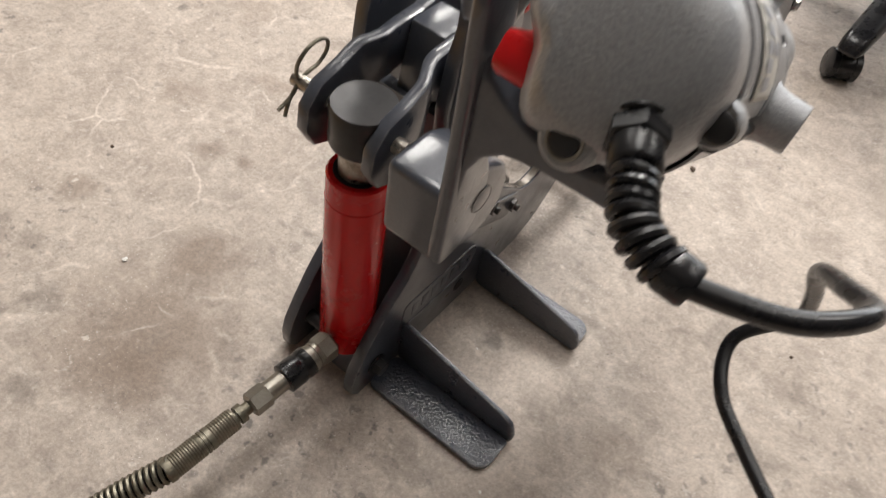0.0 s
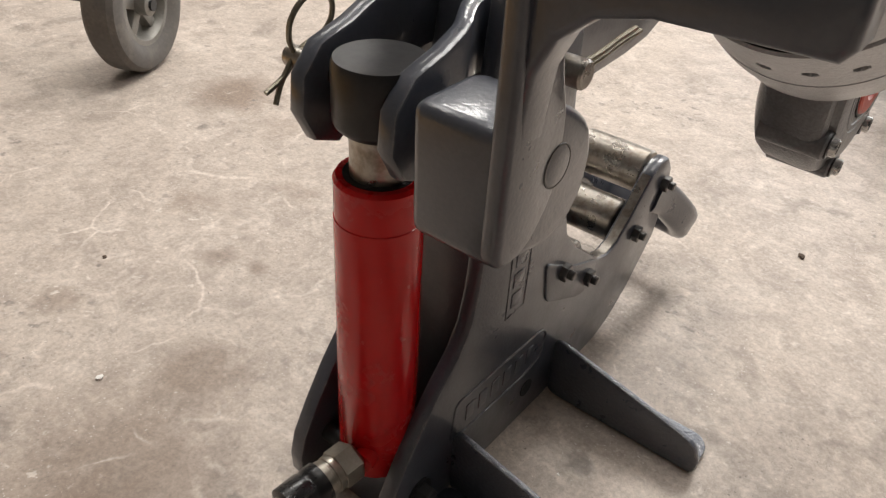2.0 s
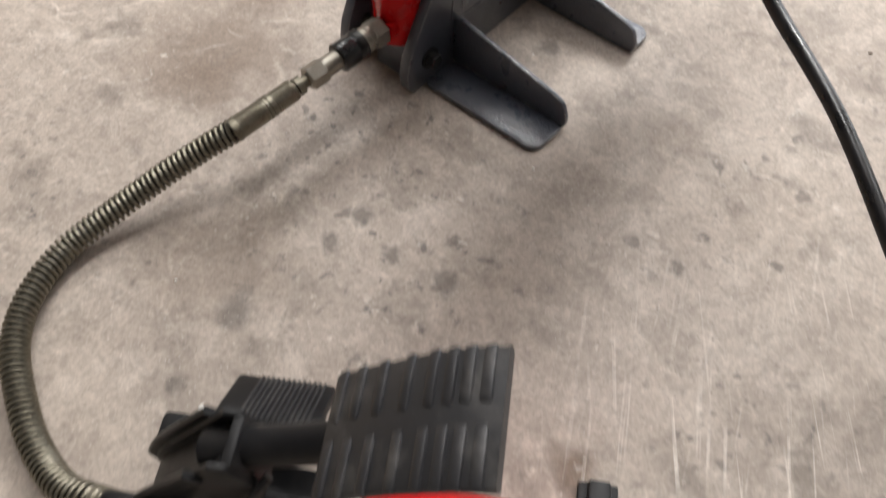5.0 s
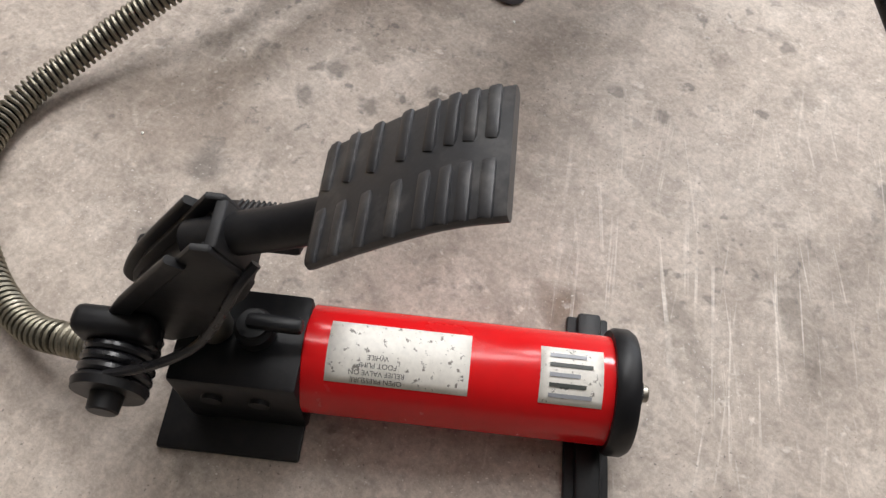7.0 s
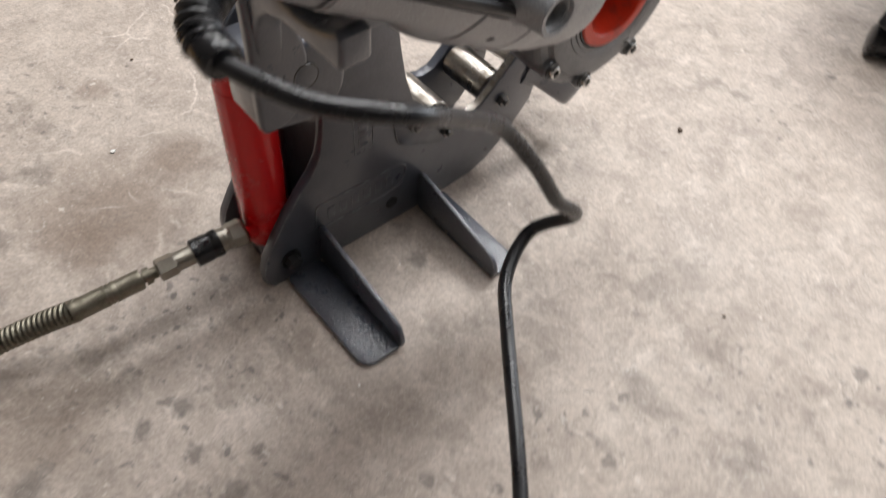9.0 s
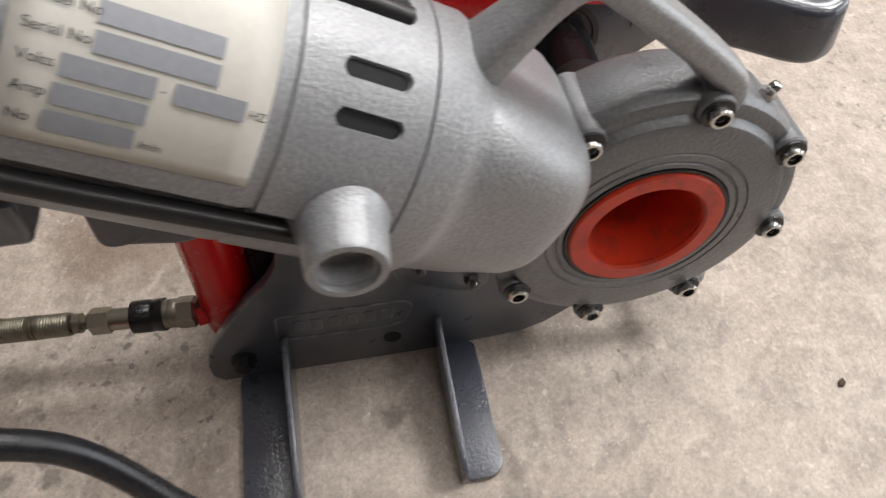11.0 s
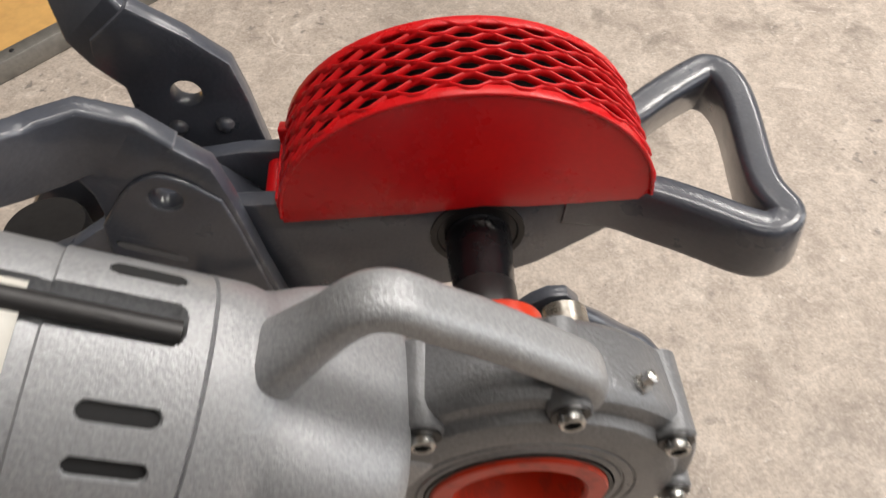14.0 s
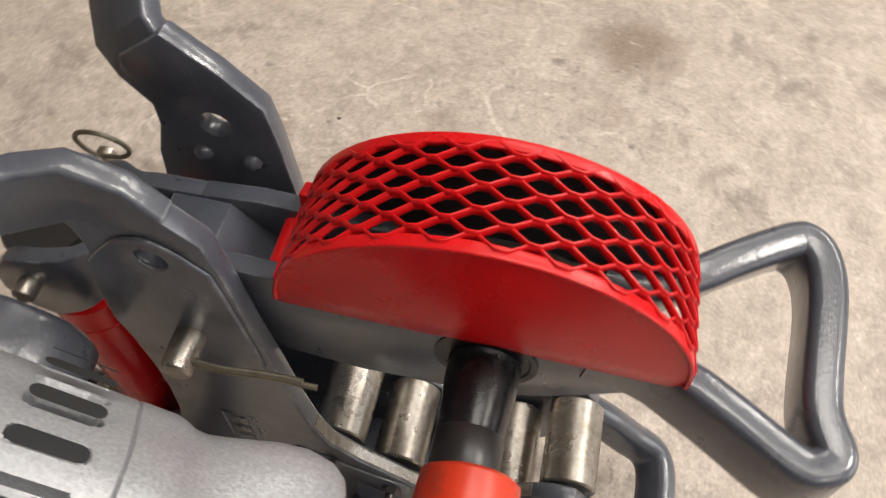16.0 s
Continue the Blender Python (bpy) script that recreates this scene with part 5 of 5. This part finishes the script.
# ribbed pedal plate
e = [(0.028, 0.2440), (0.049, 0.2625), (0.077, 0.285), (0.095, 0.296), (0.112, 0.303)]
curve = spline([(a, 0, b) for a, b in e], 5)
v0, v1 = -0.031, 0.036
sec = slab(v1 - v0, 0.007, 0.003, 2)
pedal = part("pedal", moved(sweep(curve, sec, up=(0, 0, 1)), Matrix.Translation((0, (v0 + v1) / 2, 0))), PEDAL, pump, "worn black ribbed foot pedal")
for k in range(8):
    i = 1.4 + k * 2.28
    p, q = curve[int(i)], curve[int(i) + 1]
    p = p.lerp(q, i - int(i))
    n = Vector((-(q - p).z, 0, (q - p).x)).normalized()
    for a, b in ((v0 + 0.001, v0 + 0.0275), (v1 - 0.0275, v1 - 0.001)):
        c = p + n * 0.0036
        part("rib", sweep([c + Vector((0, a, -0.0012)), c + Vector((0, a + 0.002, 0)), c + Vector((0, b - 0.003, 0)), c + Vector((0, b, -0.0012))], slab(0.0062, 0.0034, 0.0014, 2), up=n), PEDAL, pedal)

# ---------------------------------------------------------------- round about
cart = thing("trolley_wheel", pose(-0.916, 0.362, 0.105, 0, 0, 27), "dusty grey solid tyre on a spoked metal rim", "trolley wheel")
part("tyre", lathe([(-0.020, 0.062), (-0.026, 0.072), (-0.029, 0.086), (-0.026, 0.098), (-0.018, 0.1045), (0, 0.105), (0.018, 0.1045), (0.026, 0.098), (0.029, 0.086), (0.026, 0.072), (0.020, 0.062), (-0.020, 0.062)], "x", 56, caps=False), TYRE, cart)
rim = part("rim", lathe([(-0.021, 0.064), (-0.021, 0.056), (-0.012, 0.050), (0.012, 0.050), (0.021, 0.056), (0.021, 0.064)], "x", 48, caps=False), ALLOY, cart)
for k in range(5):
    part("spoke", box(-0.010, 0.010, -0.009, 0.009, 0.012, 0.054, 0.003), ALLOY, rim, at=Matrix.Rotation(k * math.tau / 5, 4, "X"))
part("hub", lathe([(-0.030, 0.012), (-0.028, 0.017), (0.028, 0.017), (0.030, 0.012)], "x", 24), ALLOY, cart)
part("axle", lathe([(-0.30, 0.009), (0.034, 0.009)], "x", 18), OXIDE, cart)

chair = thing("office_chair", pose(0.175, 0.995, 0, 0, 0, 0), "black five-star office chair base on twin castors", "chair")
hubp = Vector((0.02, 0.30, 0.0))
for k in range(5):
    a = math.atan2(-hubp.y, -hubp.x) + k * math.tau / 5
    end = hubp + Vector((math.cos(a), math.sin(a), 0)) * hubp.length
    d = (end - hubp).normalized()
    leg = part("base_leg", sweep(spline([hubp + Vector((0, 0, 0.112)), hubp.lerp(end, 0.5) + Vector((0, 0, 0.100)), end + d * 0.0 + Vector((0, 0, 0.074)), end + d * 0.018 + Vector((0, 0, 0.064))], 5), lambda t: slab(0.058 - 0.020 * t, 0.046 - 0.012 * t, 0.012)), RUBBER, chair, "black plastic base leg")
    castor = part("castor", lathe([(-0.012, 0.010), (-0.012, 0.024), (0.012, 0.024), (0.012, 0.010)], "x", 28), RUBBER, chair, "black castor", at=Matrix.Translation((end.x, end.y, 0.026)) @ Matrix.Rotation(0.5 + k, 4, "Z"))
    for s in (-1, 1):
        part("castor_wheel", lathe([(s * 0.012, 0.0), (s * 0.012, 0.0245), (s * 0.014, 0.026), (s * 0.024, 0.026), (s * 0.027, 0.022), (s * 0.028, 0.0)], "x", 32), RUBBER, castor)
part("column", lathe([(0.09, 0.036), (0.14, 0.034), (0.14, 0.025), (0.40, 0.025)], "z", 28), OXIDE, chair, at=Matrix.Translation(hubp))
part("seat", lathe([(0.40, 0.10), (0.41, 0.22), (0.43, 0.24), (0.46, 0.235), (0.48, 0.20), (0.485, 0.0)], "z", 40), RUBBER, chair, "black round seat", at=Matrix.Translation(hubp))

board = thing("timber_platform", pose(-0.765, -0.33, 0, 0, 0, 135.5), "low yellow pine platform with a grey metal edge strip", "platform")
part("deck", box(-0.9, 1.3, 0.02, 1.2, 0.0, 0.030, 0.002), PLY, board, "yellow pine deck")
edge = part("edge_strip", box(-0.9, 1.3, -0.004, 0.026, 0.0, 0.033, 0.003), ALLOY, board, "grey metal edge strip")
for k in range(14):
    part("screw", lathe([(0, 0.0045), (0.0015, 0.0035), (0.002, 0)], "z", 12, caps=False), OXIDE, edge, at=Matrix.Translation((-0.8 + 0.15 * k, 0.011, 0.033)))


# crumbs on the floor
def crumb(x, y, r, mat, name, label, seed):
    rnd = random.Random(seed)
    bm = bmesh.new()
    bmesh.ops.create_icosphere(bm, subdivisions=1, radius=r)
    for v in bm.verts:
        v.co = Vector((v.co.x * rnd.uniform(0.7, 1.5), v.co.y * rnd.uniform(0.6, 1.0), v.co.z * 0.45 * rnd.uniform(0.6, 1.2)))
    low = min(v.co.z for v in bm.verts)
    ob = part(name, moved(bm, pose(x, y, -low, 0, 0, rnd.uniform(0, 360))), mat, None, smooth=0)
    tagged(ob, label, "crumb", "crumbs on the floor")


CHIP = material("white_paint_chip", (0.78, 0.76, 0.72), 0.6)
BARK = material("brown_grit", (0.10, 0.07, 0.05), 0.8)
for k, (x, y, r) in enumerate(((-0.330, -0.076, 0.0036), (0.147, -0.022, 0.0022), (0.044, 0.112, 0.0016), (-0.023, -0.348, 0.0018), (0.095, -0.413, 0.0040))):
    crumb(x, y, r, CHIP, "paint_chip", "small white paint chip on the concrete floor", k)
for k, (x, y, r) in enumerate(((0.096, 0.582, 0.0052), (-0.491, 0.028, 0.0030), (0.336, 0.370, 0.0026))):
    crumb(x, y, r, BARK, "grit_crumb", "small dark brown crumb on the concrete floor", 20 + k)
